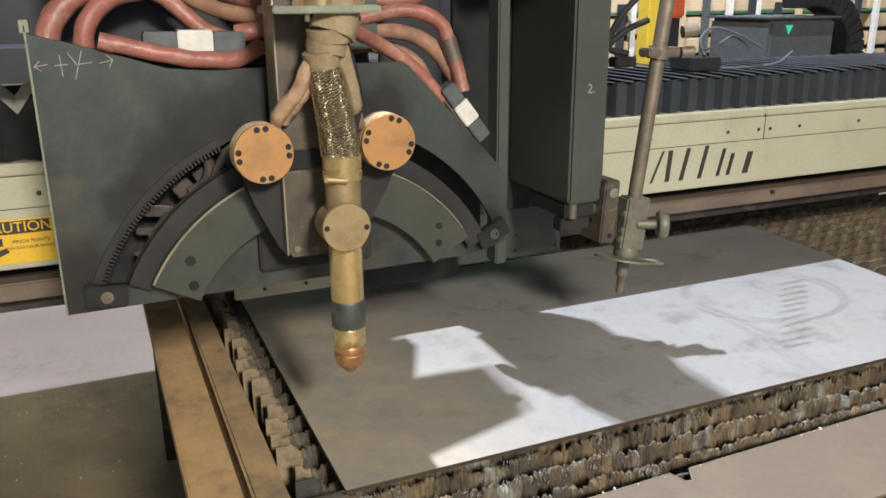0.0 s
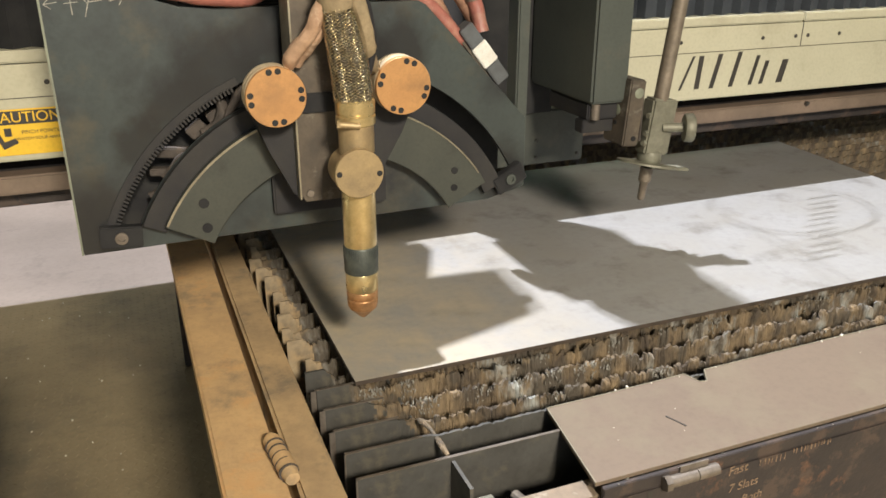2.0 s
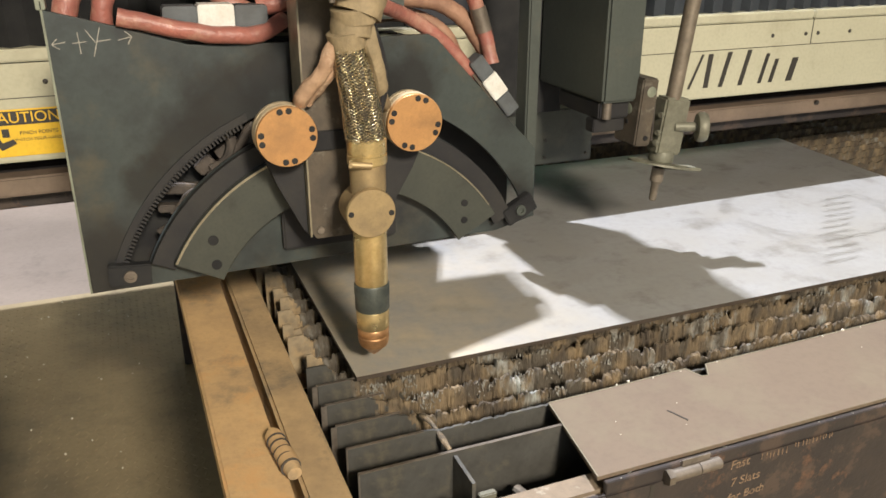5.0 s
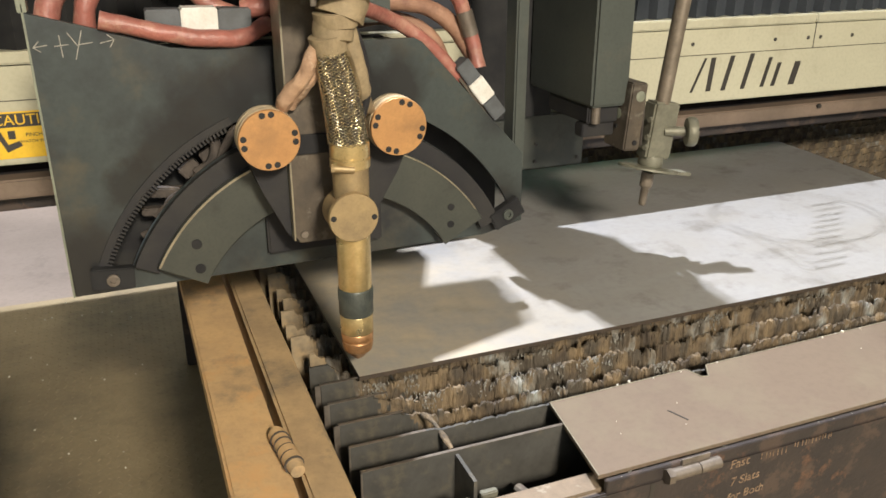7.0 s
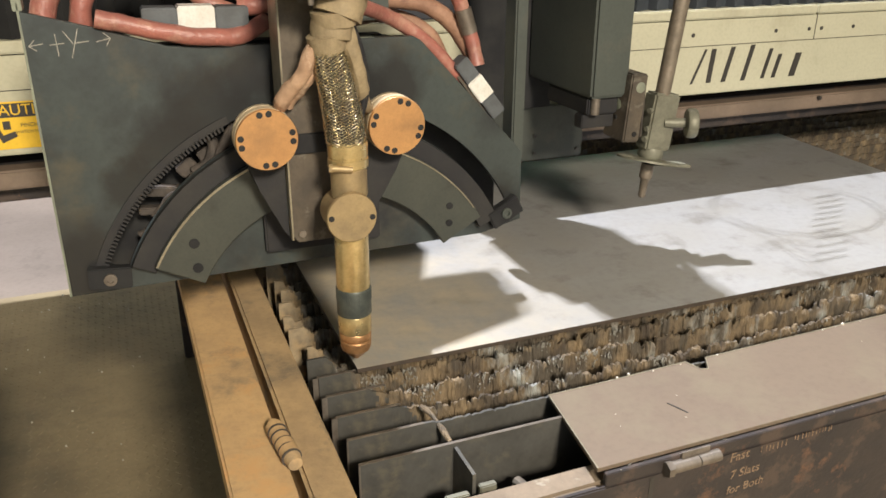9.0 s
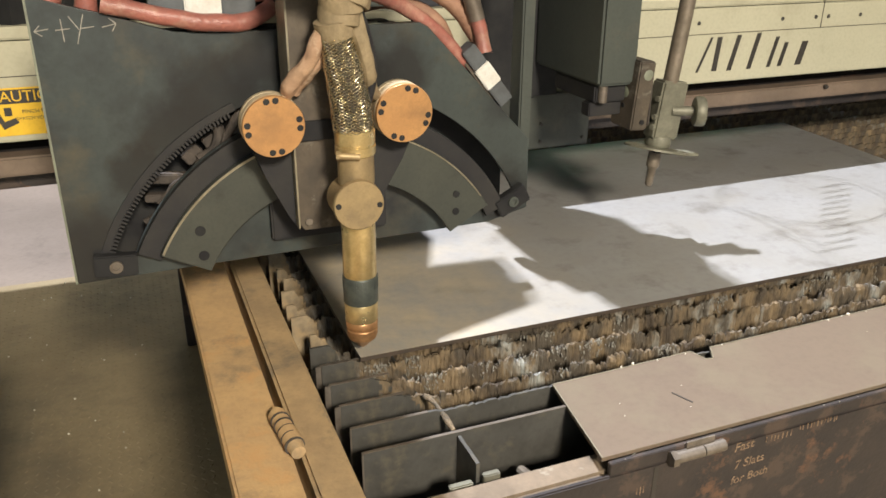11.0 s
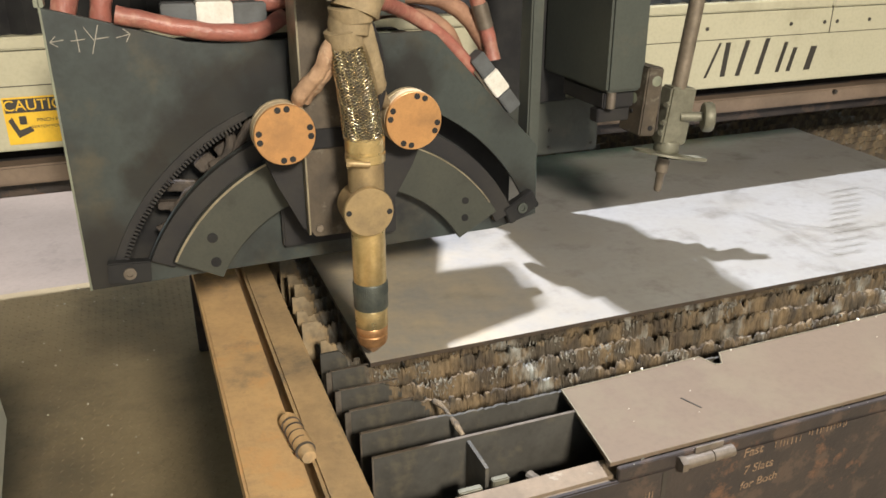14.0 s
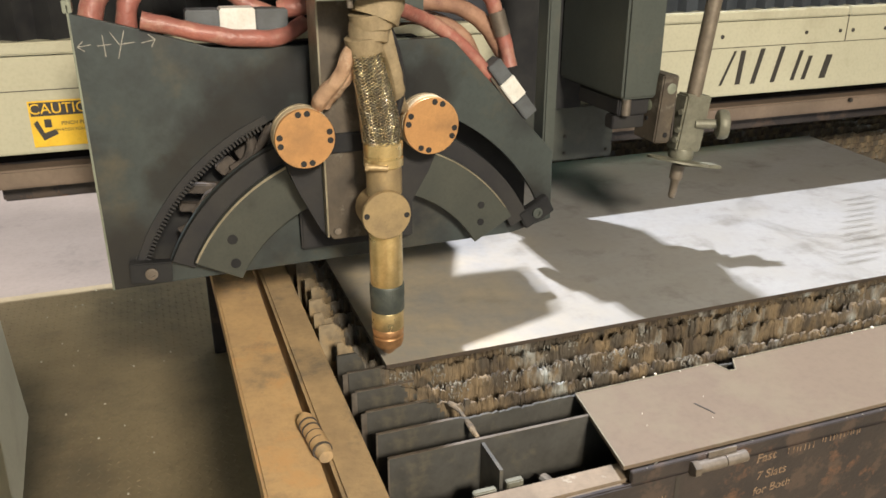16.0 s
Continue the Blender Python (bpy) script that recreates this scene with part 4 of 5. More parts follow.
def build_head():
    head = thing("plasma_head", "grey-green tilting plasma head carrying a brass torch over the plate", "plasma cutter")
    cx, cz = PIVOT
    rim = [(-0.3914, 0.133), (-0.3934, 0.5476), (-0.305, 0.523), (-0.212, 0.4935), (-0.16, 0.4895), (0.157, 0.4905), (0.17, 0.4835), (0.3565, 0.2846), (0.359, 0.159), (0.2833, 0.141)]
    slot_l = arc(cx, cz, 0.3725, 104, 157, 40) + arc(cx, cz, 0.3355, 157, 104, 40)
    slot_r = arc(cx, cz, 0.3675, 25, 76, 40) + arc(cx, cz, 0.3355, 76, 25, 40)
    part("back_plate", outline([rim, slot_l, slot_r], 0.166, 0.175, 0.0008), HEAD_PAINT, head, "grey-green painted plate with two curved slots")
    # plate edge coloured pale, as the light catches it
    bm = B()
    box(bm, -0.3955, -0.3925, 0.164, 0.196, 0.132, 0.56, 0.0008)
    box(bm, -0.4, -0.388, 0.164, 0.196, 0.5485, 0.566, 0.001)
    part("edge_strip", bm, FLANGE, head, "edge strip in a pale tone for the light on it")
    # toothed rack along the outer edge of one slot
    for i in range(46):
        a = radians(114 + i * 0.95)
        bm = B()
        box(bm, -0.006, 0.0025, -0.004, 0.006, -0.0016, 0.0016, 0, pose(cx + 0.3715 * math.cos(a), 0.165, cz + 0.3715 * math.sin(a), 0, -math.degrees(a), 0))
        part("gear_tooth", bm, DARK_RAIL, head)
    part("gear_rack", outline([arc(cx, cz, 0.384, 112, 158, 40) + arc(cx, cz, 0.372, 158, 112, 40)], 0.163, 0.1655), DARK_RAIL, head)
    part("guide_ring", outline([arc(cx, cz, 0.335, 25, 155, 70) + arc(cx, cz, 0.3, 155, 25, 70)], 0.15, 0.1655, 0.0008), DARK_RAIL, head, "dark curved guide rail")
    part("sector", outline([arc(cx, cz, 0.305, 29.8, 152.8, 80) + arc(cx, cz, 0.228, 152.8, 29.8, 80)], 0.136, 0.1495, 0.0012), SECTOR_PAINT, head, "grey-green swinging sector plate")
    part("sector_rim", outline([arc(cx, cz, 0.3056, 112, 152.5, 50) + arc(cx, cz, 0.3022, 152.5, 112, 50)], 0.1345, 0.149), EDGE_BRIGHT, head, "bare worn rim")
    part("sector_rim", outline([arc(cx, cz, 0.3056, 34, 68, 50) + arc(cx, cz, 0.3035, 68, 34, 50)], 0.1345, 0.149), EDGE_BRIGHT, head)
    for x, z in ((-0.2103, 0.2038), (-0.2089, 0.1632), (0.209, 0.2114), (0.2085, 0.1805)):
        part("sector_hole", rod(B(), (x, 0.1358, z), (x, 0.1345, z), 0.008 if x < 0 else 0.0062, None, 16), BLACK, head)
    bm = B()
    box(bm, -0.1, 0.09, 0.15, 0.165, 0.165, 0.345, 0.003)
    part("sector_hub_plate", bm, DARK_RAIL, head)
    # stop blocks in the slots
    for x, z, tilt in ((-0.3355, 0.1595, 4), (0.3228, 0.1797, -28)):
        bm = B()
        box(bm, -0.031, 0.031, -0.009, 0.009, -0.017, 0.017, 0.002, pose(x, 0.1565, z, 0, tilt, 0))
        block = part("stop_block", bm, BLACK, head, "black stop block with socket screw")
        part("screw", lathe(B(), [(0.0095, 0), (0.0095, 0.004), (0.005, 0.0042), (0.0048, 0.001), (0.001, 0.001)], 18, pose(x, 0.1475, z, 90)), TORCH_BAND if x > 0 else STEEL, block)
    # things seen through the slot
    part("rear_plate", outline([[(-0.3875, 0.12), (0.342, 0.12), (0.342, 0.27), (0.13, 0.486), (-0.3875, 0.486)]], 0.2425, 0.2725), BLACK, head)
    bm = B()
    for x, z, w, h, a in ((-0.235, 0.255, 0.07, 0.016, 8), (-0.24, 0.225, 0.075, 0.012, 4), (-0.2, 0.29, 0.03, 0.02, -40), (-0.17, 0.31, 0.025, 0.016, -30)):
        box(bm, -w / 2, w / 2, 0, 0.02, -h / 2, h / 2, 0.002, pose(x - 0.004, 0.195, z + 0.016, 0, a, 0))
    part("inner_linkage", bm, GRIME, head)
    part("inner_hose", tube(B(), [(-0.1946, 0.1900, 0.3005), (-0.1705, 0.1845, 0.3205), (-0.1639, 0.1866, 0.3452), (-0.1806, 0.1900, 0.3599)], 0.0075, 10, 8, 0.4), GRIME, head)
    for pts in ([(-0.262, 0.2, 0.235), (-0.235, 0.19, 0.262), (-0.205, 0.188, 0.285), (-0.18, 0.19, 0.31)], [(-0.215, 0.2, 0.262), (-0.185, 0.19, 0.3), (-0.15, 0.185, 0.335), (-0.128, 0.19, 0.37)], [(-0.285, 0.2, 0.205), (-0.255, 0.195, 0.222), (-0.22, 0.195, 0.228)]):
        part("inner_hose", tube(B(), pts, 0.0062, 10, 8, 0.5), GRIME, head, "dusty brown inner cable")
    # torch arm
    part("arm_plate", outline([[(-0.0695, 0.218), (-0.062, 0.208), (0.015, 0.208), (0.015, 0.69), (-0.0695, 0.69)]], 0.074, 0.086, 0.001), ARM_BROWN, head, "dusty brown torch arm plate")
    part("arm_edge", box(B(), -0.0722, -0.0697, 0.072, 0.136, 0.212, 0.69), EDGE_BRIGHT, head)
    part("arm_screw", rod(B(), (-0.0565, 0.074, 0.2212), (-0.0565, 0.07, 0.2212), 0.0055, None, 12), STEEL, head)
    part("arm_core", box(B(), -0.069, 0.04, 0.0865, 0.1355, 0.212, 0.66), DARK_RAIL, head)
    part("gusset", outline([[(-0.14, 0.37), (-0.0725, 0.372), (-0.0725, 0.212), (-0.08, 0.222), (-0.112, 0.29)]], 0.09, 0.134), DARK_RAIL, head)
    part("gusset", outline([[(0.042, 0.372), (0.13, 0.37), (0.1, 0.3), (0.05, 0.215), (0.042, 0.21)]], 0.09, 0.134), DARK_RAIL, head)
    part("cross_bar", box(B(), -0.1, 0.09, 0.068, 0.0735, 0.346, 0.375, 0.001), BLACK, head)
    # copper capped pivots
    for px, pz, spin in ((-0.103, 0.378, 3), (0.0872, 0.3812, -18)):
        cap = part("pivot_cap", lathe(B(), [(0.0405, 0), (0.0432, 0.001), (0.0432, 0.0065), (0.0425, 0.0075)], 48, pose(px, 0.0485, pz, 90)), COPPER, head, "round copper end cap with paired screw holes")
        for k in range(4):
            for s in (-10, 10):
                a = radians(spin + 90 * k + s)
                x, z = px + 0.0365 * math.cos(a), pz + 0.0365 * math.sin(a)
                part("screw_hole", rod(B(), (x, 0.0413, z), (x, 0.0407, z), 0.0046, None, 14), BLACK, cap)
        part("pivot_sleeve", lathe(B(), [(0.0425, 0), (0.0435, 0.002), (0.0435, 0.012), (0.0415, 0.0125), (0.0415, 0.014), (0.0435, 0.0145), (0.0435, 0.03)], 48, pose(px, 0.0795, pz, 90)), CREAM, head, "cream sleeve behind the cap")
    # torch, top to tip
    tx, ty = AXIS

    def turned(name, profile, material, label="", seg=36, parent=None):
        return part(name, lathe(B(), profile, seg, pose(tx, ty, 0)), material, parent or head, label)
    turned("tip", [(0.0008, 0.0285), (0.0074, 0.0335), (0.0170, 0.0436), (0.0217, 0.0480)], NOZZLE)
    turned("shield_cap", [(0.0217, 0.0480), (0.0235, 0.0536), (0.0242, 0.0633), (0.0229, 0.0649), (0.0229, 0.0670), (0.0242, 0.0686), (0.0246, 0.0767), (0.0235, 0.0788)], NOZZLE, "orange copper shield cap")
    turned("retaining_ring", [(0.0240, 0.0788), (0.0250, 0.0805), (0.0250, 0.1078), (0.0242, 0.1094)], BRASS, "polished brass ring")
    band = turned("grip_band", [(0.0254, 0.1094), (0.0262, 0.1110), (0.0262, 0.1513), (0.0252, 0.1529)], TORCH_BAND, "dark knurled band")
    bm = B()
    for k in range(48):
        a = 2 * math.pi * k / 48
        box(bm, -0.0007, 0.0007, -0.0005, 0.0007, 0.134, 0.151, 0, Matrix.Translation((tx + 0.0262 * math.sin(a), ty - 0.0262 * math.cos(a), 0)) @ pose(0, 0, 0, 0, 0, math.degrees(a)))
    part("knurl", bm, TORCH_BAND, band, kind="stuff")
    turned("barrel", [(0.0246, 0.1529), (0.0250, 0.1550), (0.0250, 0.2280), (0.0246, 0.3380)], BRASS, "brass torch barrel")
    hub = part("hub_block", lathe(B(), [(0.0325, -0.03), (0.0325, 0.03)], 40, pose(-0.004, 0.003, 0.270, 90)), BRASS_DULL, head, "dull brass cross hub")
    part("hub_cover", lathe(B(), [(0.0345, 0), (0.036, 0.0015), (0.036, 0.008), (0.035, 0.0095)], 44, pose(-0.0065, -0.0235, 0.276, 90)), BRASS_DULL, hub, "round hub cover with two screws")
    for s in (-1, 1):
        x = -0.0065 + s * 0.0295
        part("hub_screw", rod(B(), (x, -0.0329, 0.276 - s * 0.002), (x, -0.0338, 0.276 - s * 0.002), 0.0042, None, 12), BLACK, hub)
    turned("upper_sleeve", [(0.0260, 0.2982), (0.0260, 0.3390)], BRASS_DULL)
    turned("clamp_ring", [(0.0270, 0.3390), (0.0288, 0.3406), (0.0288, 0.3521), (0.0273, 0.3532), (0.0273, 0.3557), (0.0284, 0.3568), (0.0284, 0.3751), (0.0270, 0.3761)], BRASS, "brass hose clamp rings")
    bm = B()
    rod(bm, (-0.031, -0.014, 0.345), (0.0, -0.022, 0.342), 0.005, 0.005, 12)
    rod(bm, (-0.0315, -0.014, 0.345), (-0.027, -0.015, 0.3447), 0.0065, 0.0065, 6)
    part("clamp_screw", bm, BRASS_DULL, head)
    # woven metal sleeve: strands wound both ways round a leaning core
    low, high = Vector((0.0005, ty, 0.373)), Vector((-0.0205, ty + 0.002, 0.503))

    def sleeve(u, a, lift=0.0):
        r = 0.0275 + 0.001 * math.sin(math.pi * u) - 0.0058 * u + lift
        c = low.lerp(high, u) + Vector((0.003 * math.sin(math.pi * u), 0, 0))
        return c + Vector((math.cos(a), math.sin(a), 0)) * r
    bm = B()
    rings = [[bm.verts.new(sleeve(j / 16, 2 * math.pi * k / 28, -0.0016)) for k in range(28)] for j in range(17)]
    for p, q in zip(rings, rings[1:]):
        for k in range(28):
            bm.faces.new((p[k], p[(k + 1) % 28], q[(k + 1) % 28], q[k]))
    braid = part("braided_sleeve", bm, GRIME, head, "shiny woven metal hose sleeve")
    for way in (1, -1):
        bm = B()
        for s in range(22):
            prev = None
            for j in range(49):
                u = j / 48
                a = 2 * math.pi * s / 22 + way * u * 9.0
                lift = 0.0014 * math.sin(u * 48 * 1.6 + s * math.pi * way)
                p0, p1 = sleeve(u, a - 0.06, lift), sleeve(u, a + 0.06, lift)
                cur = (bm.verts.new(p0), bm.verts.new((p0 + p1) / 2 + (((p0 + p1) / 2) - low.lerp(high, u)).normalized() * 0.001), bm.verts.new(p1))
                if prev:
                    bm.faces.new((prev[0], prev[1], cur[1], cur[0]))
                    bm.faces.new((prev[1], prev[2], cur[2], cur[1]))
                prev = cur
        part("strand_mesh", bm, BRAID, braid, kind="stuff")
    for c, r0, r1, h, lean_x, lean_y in (((-0.0185, ty + 0.003, 0.498), 0.0235, 0.0262, 0.024, 5, -9), ((-0.0135, ty + 0.004, 0.515), 0.0272, 0.0285, 0.022, -4, 7), ((-0.008, ty + 0.004, 0.532), 0.0292, 0.0305, 0.02, 4, -5)):
        bm = B()
        lathe(bm, [(r0 - 0.002, 0), (r0, 0.001), (r0 * 0.4 + r1 * 0.6, h * 0.5), (r1, h), (r1 - 0.003, h + 0.001)], 28, Matrix.Translation(c) @ pose(0, 0, 0, lean_x, lean_y, 0))
        for v in bm.verts:
            v.co += 0.0016 * noise.noise_vector(v.co * 60)
        part("tape_turn", bm, TAPE, head, "dusty tape wound round the hose")
    bm = B()
    tube(bm, [(-0.0047, 0.0094, 0.5441), (0.0038, 0.0123, 0.5683), (0.0070, 0.0172, 0.6256)], 0.032, 16, 6, 0.15)
    part("hose_neck", bm, TAPE, head)
    # added out of sight overhead: a cover cut to shade the plate, on its post and arm
    part("shade_post", box(B(), -0.069, 0.04, 0.0865, 0.1355, 0.662, 1.87, 0.003), COLUMN, head)
    part("shade_arm", box(B(), -0.069, 0.04, 0.0865, 0.42, 1.87, 1.9, 0.002), COLUMN, head)
    part("shade_cover", prism([(-0.12, 0.236), (0.134, 0.316), (0.296, 0.363), (0.309, 0.402), (0.314, 0.51), (0.184, 0.521), (0.232, 0.625), (0.232, 0.69), (-0.12, 0.69)], 1.9, 1.92), COLUMN, head)
    # top flange
    part("top_flange", box(B(), -0.0925, 0.056, -0.03, 0.074, 0.5725, 0.5825, 0.0015), FLANGE, head, "grey-green flange plate")
    for x in (-0.055, 0.03):
        part("flange_bolt", rod(B(), (x, -0.01, 0.5827), (x, -0.01, 0.595), 0.009, 0.009, 6), BRASS_DULL, head)
    part("flange_post", rod(B(), (-0.015, 0.02, 0.5827), (-0.015, 0.02, 0.66), 0.03, 0.03, 20), BRASS_DULL, head)
    part("flange_stud", rod(B(), (-0.045, -0.02, 0.562), (-0.045, -0.02, 0.5725), 0.004, 0.004, 8), STEEL, head)
    part("motor_box", box(B(), 0.02, 0.14, 0.23, 0.32, 0.51, 0.74, 0.003), COLUMN, head)
    # twin hoses to the pivot, and a strap on the other side
    for dx, dy in ((-0.007, -0.004), (0.007, 0.002)):
        part("pivot_hose", tube(B(), [(-0.03 + dx, 0.01 + dy, 0.506), (-0.042 + dx, 0.02 + dy, 0.478), (-0.06 + dx, 0.04 + dy, 0.447), (-0.073 + dx, 0.062 + dy, 0.42)], 0.0105, 12, 8, 0.45), PALE_HOSE, head, "pale pinkish twisted hose")
    part("strap", tube(B(), [(0.004, 0.01, 0.54), (0.013, 0.008, 0.502), (0.026, 0.012, 0.455), (0.036, 0.04, 0.42), (0.05, 0.065, 0.405)], 0.0105, 10, 8, 0.3), TAPE, head, "brown wrapped cable")
    part("strap", tube(B(), [(0.0125, 0.0123, 0.5390), (0.0282, 0.0147, 0.4897), (0.0336, 0.0196, 0.4402), (0.0236, 0.0312, 0.3904)], 0.006, 10), DARK_RAIL, head)
    # limit switches
    for m, name in ((pose(-0.1675, 0.19, 0.529, 0, 1, 0), "limit_switch"), (pose(0.276, 0.18, 0.4, 0, 52, 0) @ Matrix.Scale(0.8, 4), "limit_switch")):
        sw = part(name, box(B(), -0.0735, -0.026, -0.02, 0.02, -0.0165, 0.0165, 0.002), GREY_BOX, head, "grey limit switch with a white middle", at=m)
        part("switch_end", box(B(), 0.026, 0.0735, -0.02, 0.02, -0.0165, 0.0165, 0.002), GREY_BOX, sw)
        part("switch_body", box(B(), -0.0255, 0.0255, -0.021, 0.02, -0.0185, 0.0185, 0.002), WHITE_BOX, sw)
        part("switch_foot", box(B(), -0.05, 0.05, -0.012, 0.012, -0.024, -0.0187), ARM_BROWN, sw)
    # chalk marking on the plate
    bm = B()
    for x0, z0, x1, z1 in ((-0.3625, 0.5035, -0.3445, 0.505), (-0.3535, 0.4885, -0.3545, 0.518), (-0.344, 0.521, -0.333, 0.503), (-0.3255, 0.523, -0.3375, 0.4845), (-0.331, 0.5045, -0.3135, 0.5065),
                           (-0.3885, 0.503, -0.371, 0.5055), (-0.3885, 0.503, -0.381, 0.5105), (-0.3885, 0.503, -0.3795, 0.4965), (-0.304, 0.505, -0.2855, 0.509), (-0.2855, 0.509, -0.294, 0.5165), (-0.2855, 0.509, -0.2915, 0.499)):
        half, ang = math.hypot(x1 - x0, z1 - z0) / 2, math.degrees(math.atan2(z1 - z0, x1 - x0))
        box(bm, -half, half, 0, 0.0006, -0.00058, 0.00058, 0, pose((x0 + x1) / 2, 0.1652, (z0 + z1) / 2, 0, -ang, 0))
    part("chalk_marking", bm, FAINT_CHALK, head, "thin chalk axis marking with arrows")
    # red hoses over the top
    for pts, r, m in (
            ([(-0.3013, 0.1621, 0.5367), (-0.2648, 0.1605, 0.5273), (-0.2069, 0.1589, 0.5130), (-0.1487, 0.1605, 0.5042), (-0.1050, 0.1694, 0.5053), (-0.0670, 0.1900, 0.5208)], 0.0125, HOSE),
            ([(-0.3721, 0.2170, 0.5224), (-0.3575, 0.2215, 0.5648), (-0.3192, 0.2350, 0.6014), (-0.2711, 0.2620, 0.6176)], 0.017, HOSE),
            ([(-0.3243, 0.2260, 0.5072), (-0.3148, 0.2260, 0.5550), (-0.2810, 0.2440, 0.5911), (-0.2235, 0.2710, 0.6074)], 0.015, HOSE),
            ([(-0.2799, 0.2800, 0.6250), (-0.2048, 0.2620, 0.5989), (-0.1477, 0.2440, 0.5487), (-0.1094, 0.2350, 0.5306)], 0.013, HOSE),
            ([(-0.2417, 0.2982, 0.6327), (-0.1758, 0.2800, 0.6019), (-0.1099, 0.2440, 0.5726), (-0.0531, 0.2080, 0.5622)], 0.013, HOSE_DUSTY),
            ([(-0.2036, 0.3164, 0.6497), (-0.1089, 0.2982, 0.6049), (-0.0623, 0.2440, 0.5823), (-0.0336, 0.2260, 0.5651)], 0.014, HOSE),
            ([(-0.1006, 0.2080, 0.5382), (-0.0721, 0.1990, 0.5440), (-0.0437, 0.1900, 0.5545)], 0.015, HOSE),
            ([(-0.1741, 0.3527, 0.6460), (-0.0994, 0.3164, 0.6314), (-0.0144, 0.2800, 0.6166)], 0.013, HOSE),
            ([(0.0183, 0.06, 0.5592), (0.0630, 0.125, 0.5433), (0.13, 0.178, 0.516), (0.19, 0.184, 0.475), (0.235, 0.184, 0.427), (0.262, 0.19, 0.40)], 0.0115, HOSE),
            ([(0.0443, 0.2440, 0.5396), (0.1112, 0.2350, 0.5598), (0.1880, 0.2170, 0.5715), (0.2421, 0.2098, 0.5531), (0.2635, 0.2062, 0.5099), (0.2774, 0.2008, 0.4617), (0.2818, 0.1945, 0.4328)], 0.0125, HOSE),
            ([(0.0453, 0.2710, 0.5223), (0.1217, 0.2530, 0.5388), (0.1993, 0.2350, 0.5311), (0.2494, 0.2260, 0.4982), (0.2809, 0.2170, 0.4502)], 0.014, HOSE_DUSTY),
            ([(0.0653, 0.2800, 0.5022), (0.1421, 0.2710, 0.5128), (0.2110, 0.2530, 0.4857), (0.2427, 0.2440, 0.4280)], 0.013, HOSE_DUSTY),
            ([(0.0043, 0.2440, 0.6015), (0.0812, 0.2530, 0.6009), (0.1778, 0.2440, 0.5878), (0.2255, 0.2350, 0.6033), (0.2327, 0.2350, 0.6604)], 0.013, HOSE)):
        part("hose", tube(B(), pts, r, 14, 8, 0.12), m, head, "red rubber hose" if m is HOSE else "dust-coated hose")
    part("hose_ferrule", tube(B(), [(0.2589, 0.2053, 0.5246), (0.2705, 0.2035, 0.4859)], 0.0142, 14, 4), STEEL, head)
    for x, z in ((0.09, 0.478), (0.06, 0.48)):
        part("plate_tab", box(B(), x, x + 0.05, 0.214, 0.25, z, z + 0.006, 0.001), FLANGE, head)
    return head


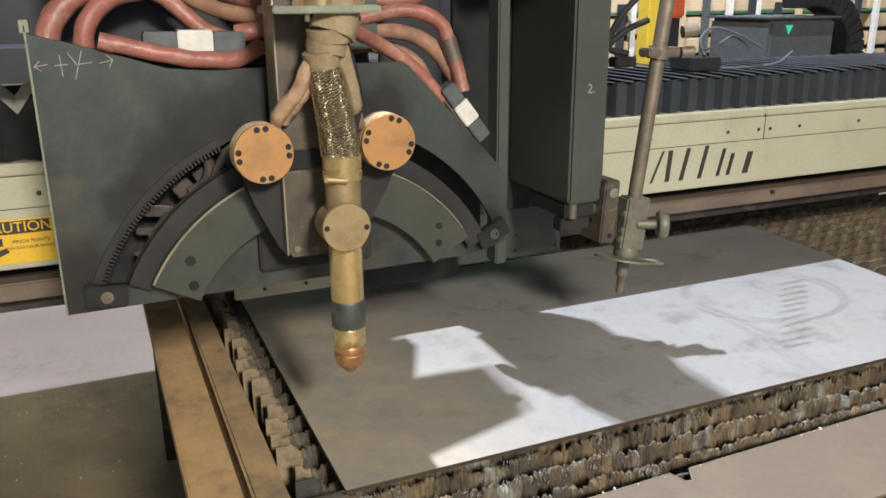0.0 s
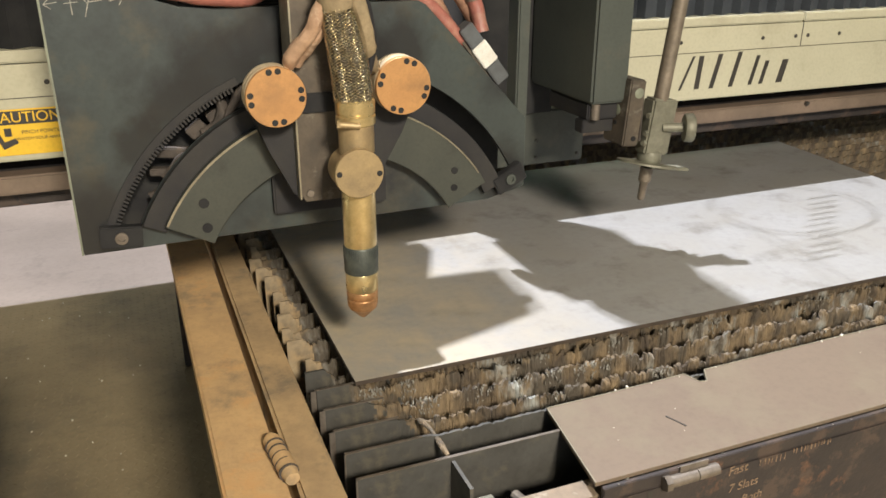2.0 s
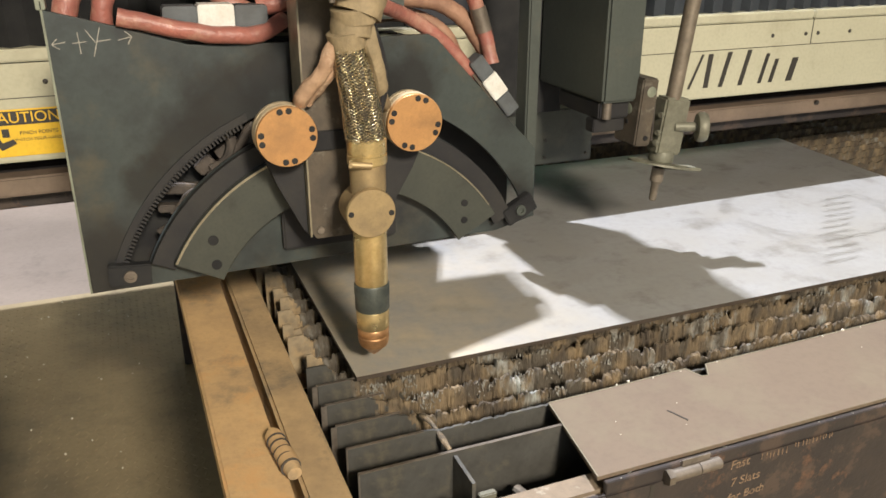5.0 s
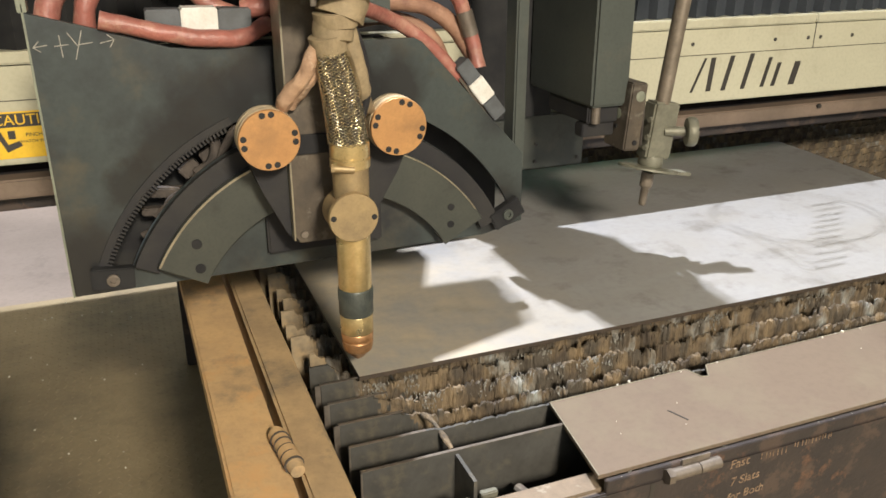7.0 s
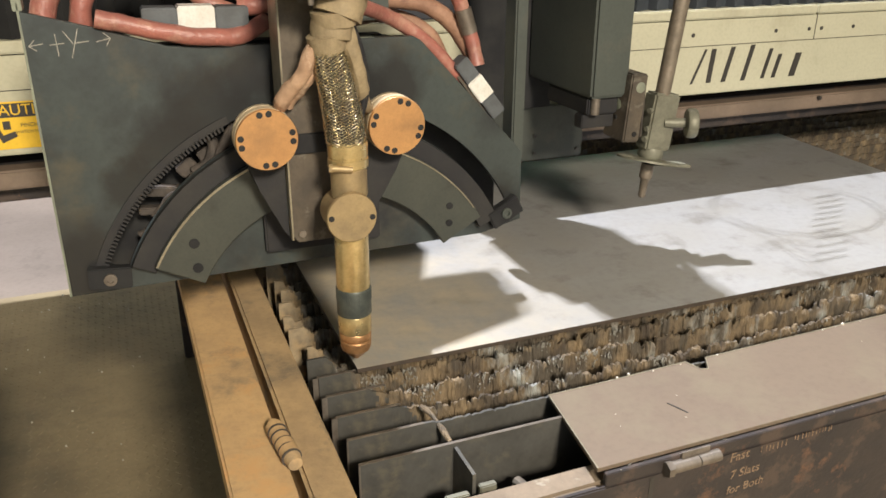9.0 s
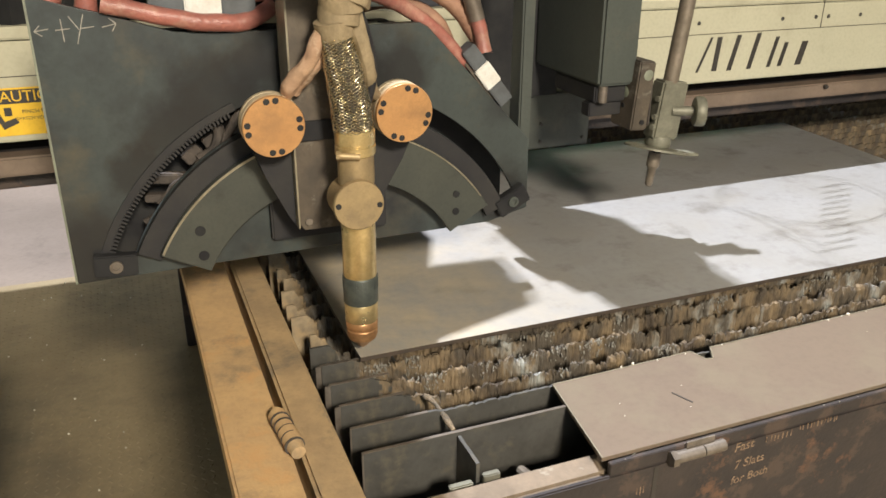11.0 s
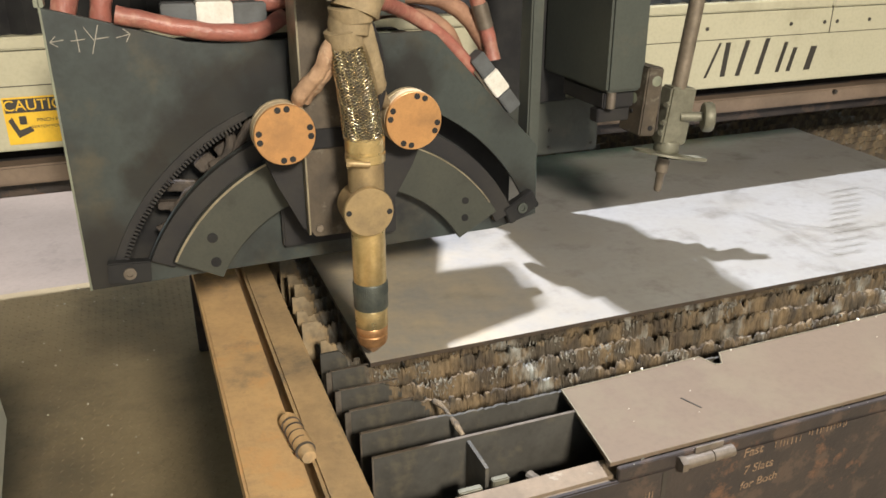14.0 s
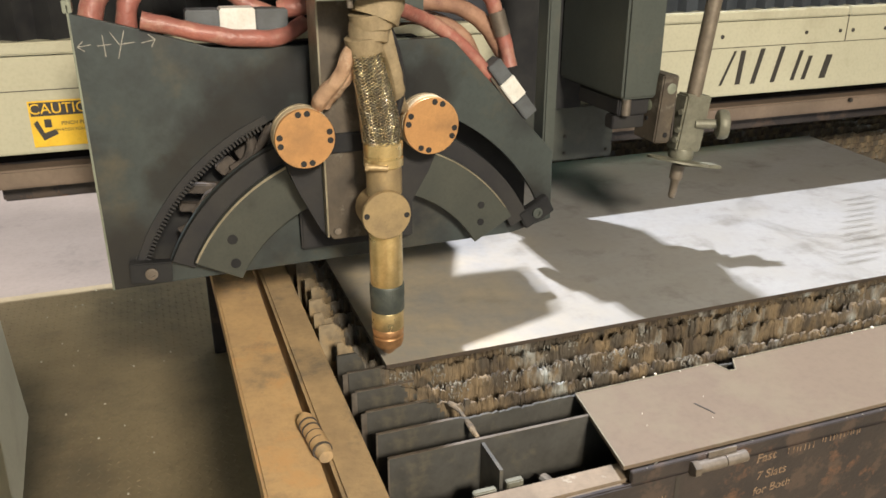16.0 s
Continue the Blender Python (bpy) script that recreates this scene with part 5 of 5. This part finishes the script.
# ---- behind the machine ----
def build_background():
    y = 2.2
    cab = thing("control_cabinet", "black steel control box with a green triangle sign", "cabinet")
    part("body", box(B(), 2.955, 3.41, y, y + 0.45, 0.30, 0.618, 0.015), GREY_BOX, cab)
    part("lid", box(B(), 2.935, 3.43, y - 0.015, y + 0.465, 0.62, 0.632, 0.004), GREY_BOX, cab)
    part("sign", outline([[(3.055, 0.59), (3.103, 0.59), (3.079, 0.545)]], y - 0.006, y - 0.001), GREEN_LED, cab, "lit green triangle")
    part("stand", box(B(), 3.0, 3.35, y + 0.05, y + 0.4, -0.75, 0.298), NAVY, cab)
    chain = thing("cable_chain", "black arched cable chain", "cable chain")
    for i in range(15):
        a = radians(-25 + i * 9)
        part("link", box(B(), -0.06, 0.06, -0.08, 0.08, -0.028, 0.028, 0.006, pose(3.28 + 0.34 * math.cos(a), y + 0.1, 0.40 + 0.34 * math.sin(a), 0, -math.degrees(a), 0)), BLACK, chain)
    part("chain_post", box(B(), 3.5, 3.68, y + 0.05, y + 0.18, -0.75, 0.32), BLACK, chain)
    post = thing("yellow_post", "yellow painted steel post", "post")
    part("shaft", box(B(), 2.42, 2.53, 2.5, 2.6, -0.752, 2.4, 0.01), POST_YELLOW, post)
    part("foot", box(B(), 2.35, 2.6, 2.43, 2.67, -0.752, -0.735), POST_YELLOW, post)
    post = thing("yellow_post", "slim yellow painted steel post", "post")
    part("shaft", box(B(), 0.985, 1.02, 2.4, 2.44, -0.752, 2.4, 0.006), POST_YELLOW, post)
    part("foot", box(B(), 0.94, 1.07, 2.36, 2.48, -0.752, -0.735), POST_YELLOW, post)
    door = thing("dark_cabinet", "tall near-black steel cabinet", "cabinet")
    part("body", box(B(), 1.03, 1.29, y, 2.7, -0.752, 2.2, 0.01), NAVY, door)
    part("plinth", box(B(), 1.04, 1.28, y - 0.01, y - 0.001, -0.75, -0.65), BLACK, door)
    rng = random.Random(11)
    for x, yy in ((2.3, 4.4), (3.8, 4.6), (5.3, 4.8), (6.8, 4.8)):
        stack = thing("lumber_stack", "stack of pale sawn timber on the hall floor", "timber", "timber stacks")
        for j in range(9):
            part("board", box(B(), x + rng.uniform(-0.06, 0.06), x + 1.35 + rng.uniform(-0.06, 0.06), yy, yy + 0.8, -0.752 + j * 0.17, -0.752 + j * 0.17 + 0.13, 0.01), WOOD, stack)
        for j in range(6):
            part("upright", box(B(), x + j * 0.25, x + j * 0.25 + 0.05, yy - 0.06, yy - 0.01, -0.752, 0.95 + rng.uniform(-0.3, 0.2), 0.004), (WHITE_BOX, NAVY, WOOD, GREY_BOX)[j % 4], stack)
    bin_ = thing("orange_bin", "small orange plastic bin on a steel stand", "bin")
    part("body", box(B(), 2.7, 2.86, 2.75, 2.9, 0.62, 0.76, 0.01), ORANGE, bin_)
    part("stand", box(B(), 2.72, 2.84, 2.77, 2.88, -0.752, 0.618), NAVY, bin_)
    screen = thing("welding_screen", "green sheet partition at the back of the hall", "partition")
    part("sheet", box(B(), 4.2, 11.5, 7.0, 7.05, -0.752, 3.2), HALL_GREEN, screen)
    part("rail", box(B(), 4.2, 11.5, 6.97, 7.08, 3.2, 3.27), NAVY, screen)
    # loops of loose cable lying on the beam
    for pts in ([(1.225, 0.68, 0.58), (1.215, 0.69, 0.625), (1.265, 0.7, 0.655), (1.345, 0.69, 0.635), (1.42, 0.68, 0.6)],
                [(1.215, 0.67, 0.59), (1.265, 0.68, 0.553), (1.375, 0.68, 0.549), (1.48, 0.68, 0.556), (1.545, 0.69, 0.585)],
                [(1.225, 0.69, 0.595), (1.285, 0.7, 0.61), (1.345, 0.71, 0.63), (1.4, 0.7, 0.6)]):
        solid("loose_cable", tube(B(), pts, 0.0036, 8), GREY_BOX, "thin dark cable looped on the bellows cover", "cable", group="loose cables")
    solid("cable_tray", box(B(), 1.15, 1.25, 0.64, 0.73, 0.549, 0.582, 0.004), BLACK, "low black tray on the bellows cover", "tray")


build_hall()
build_background()
PLATE_THING = build_plate()
COVER_THING = build_cover()
BEAM = build_beam()
SIGN = build_sign()
END_TRUCK = build_leg()
CARRIAGE = build_carriage()
TORCH = build_marker()
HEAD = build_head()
build_tread()
build_table()


def motions():
    for ob in (BEAM, SIGN, END_TRUCK):
        walk(ob, [(t, pose(0, y, 0)) for t, x, y, z in DRIVE])
    for ob in (CARRIAGE, TORCH):
        walk(ob, [(t, pose(x, y, 0)) for t, x, y, z in DRIVE])
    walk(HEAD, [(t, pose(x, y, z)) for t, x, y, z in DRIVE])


motions()
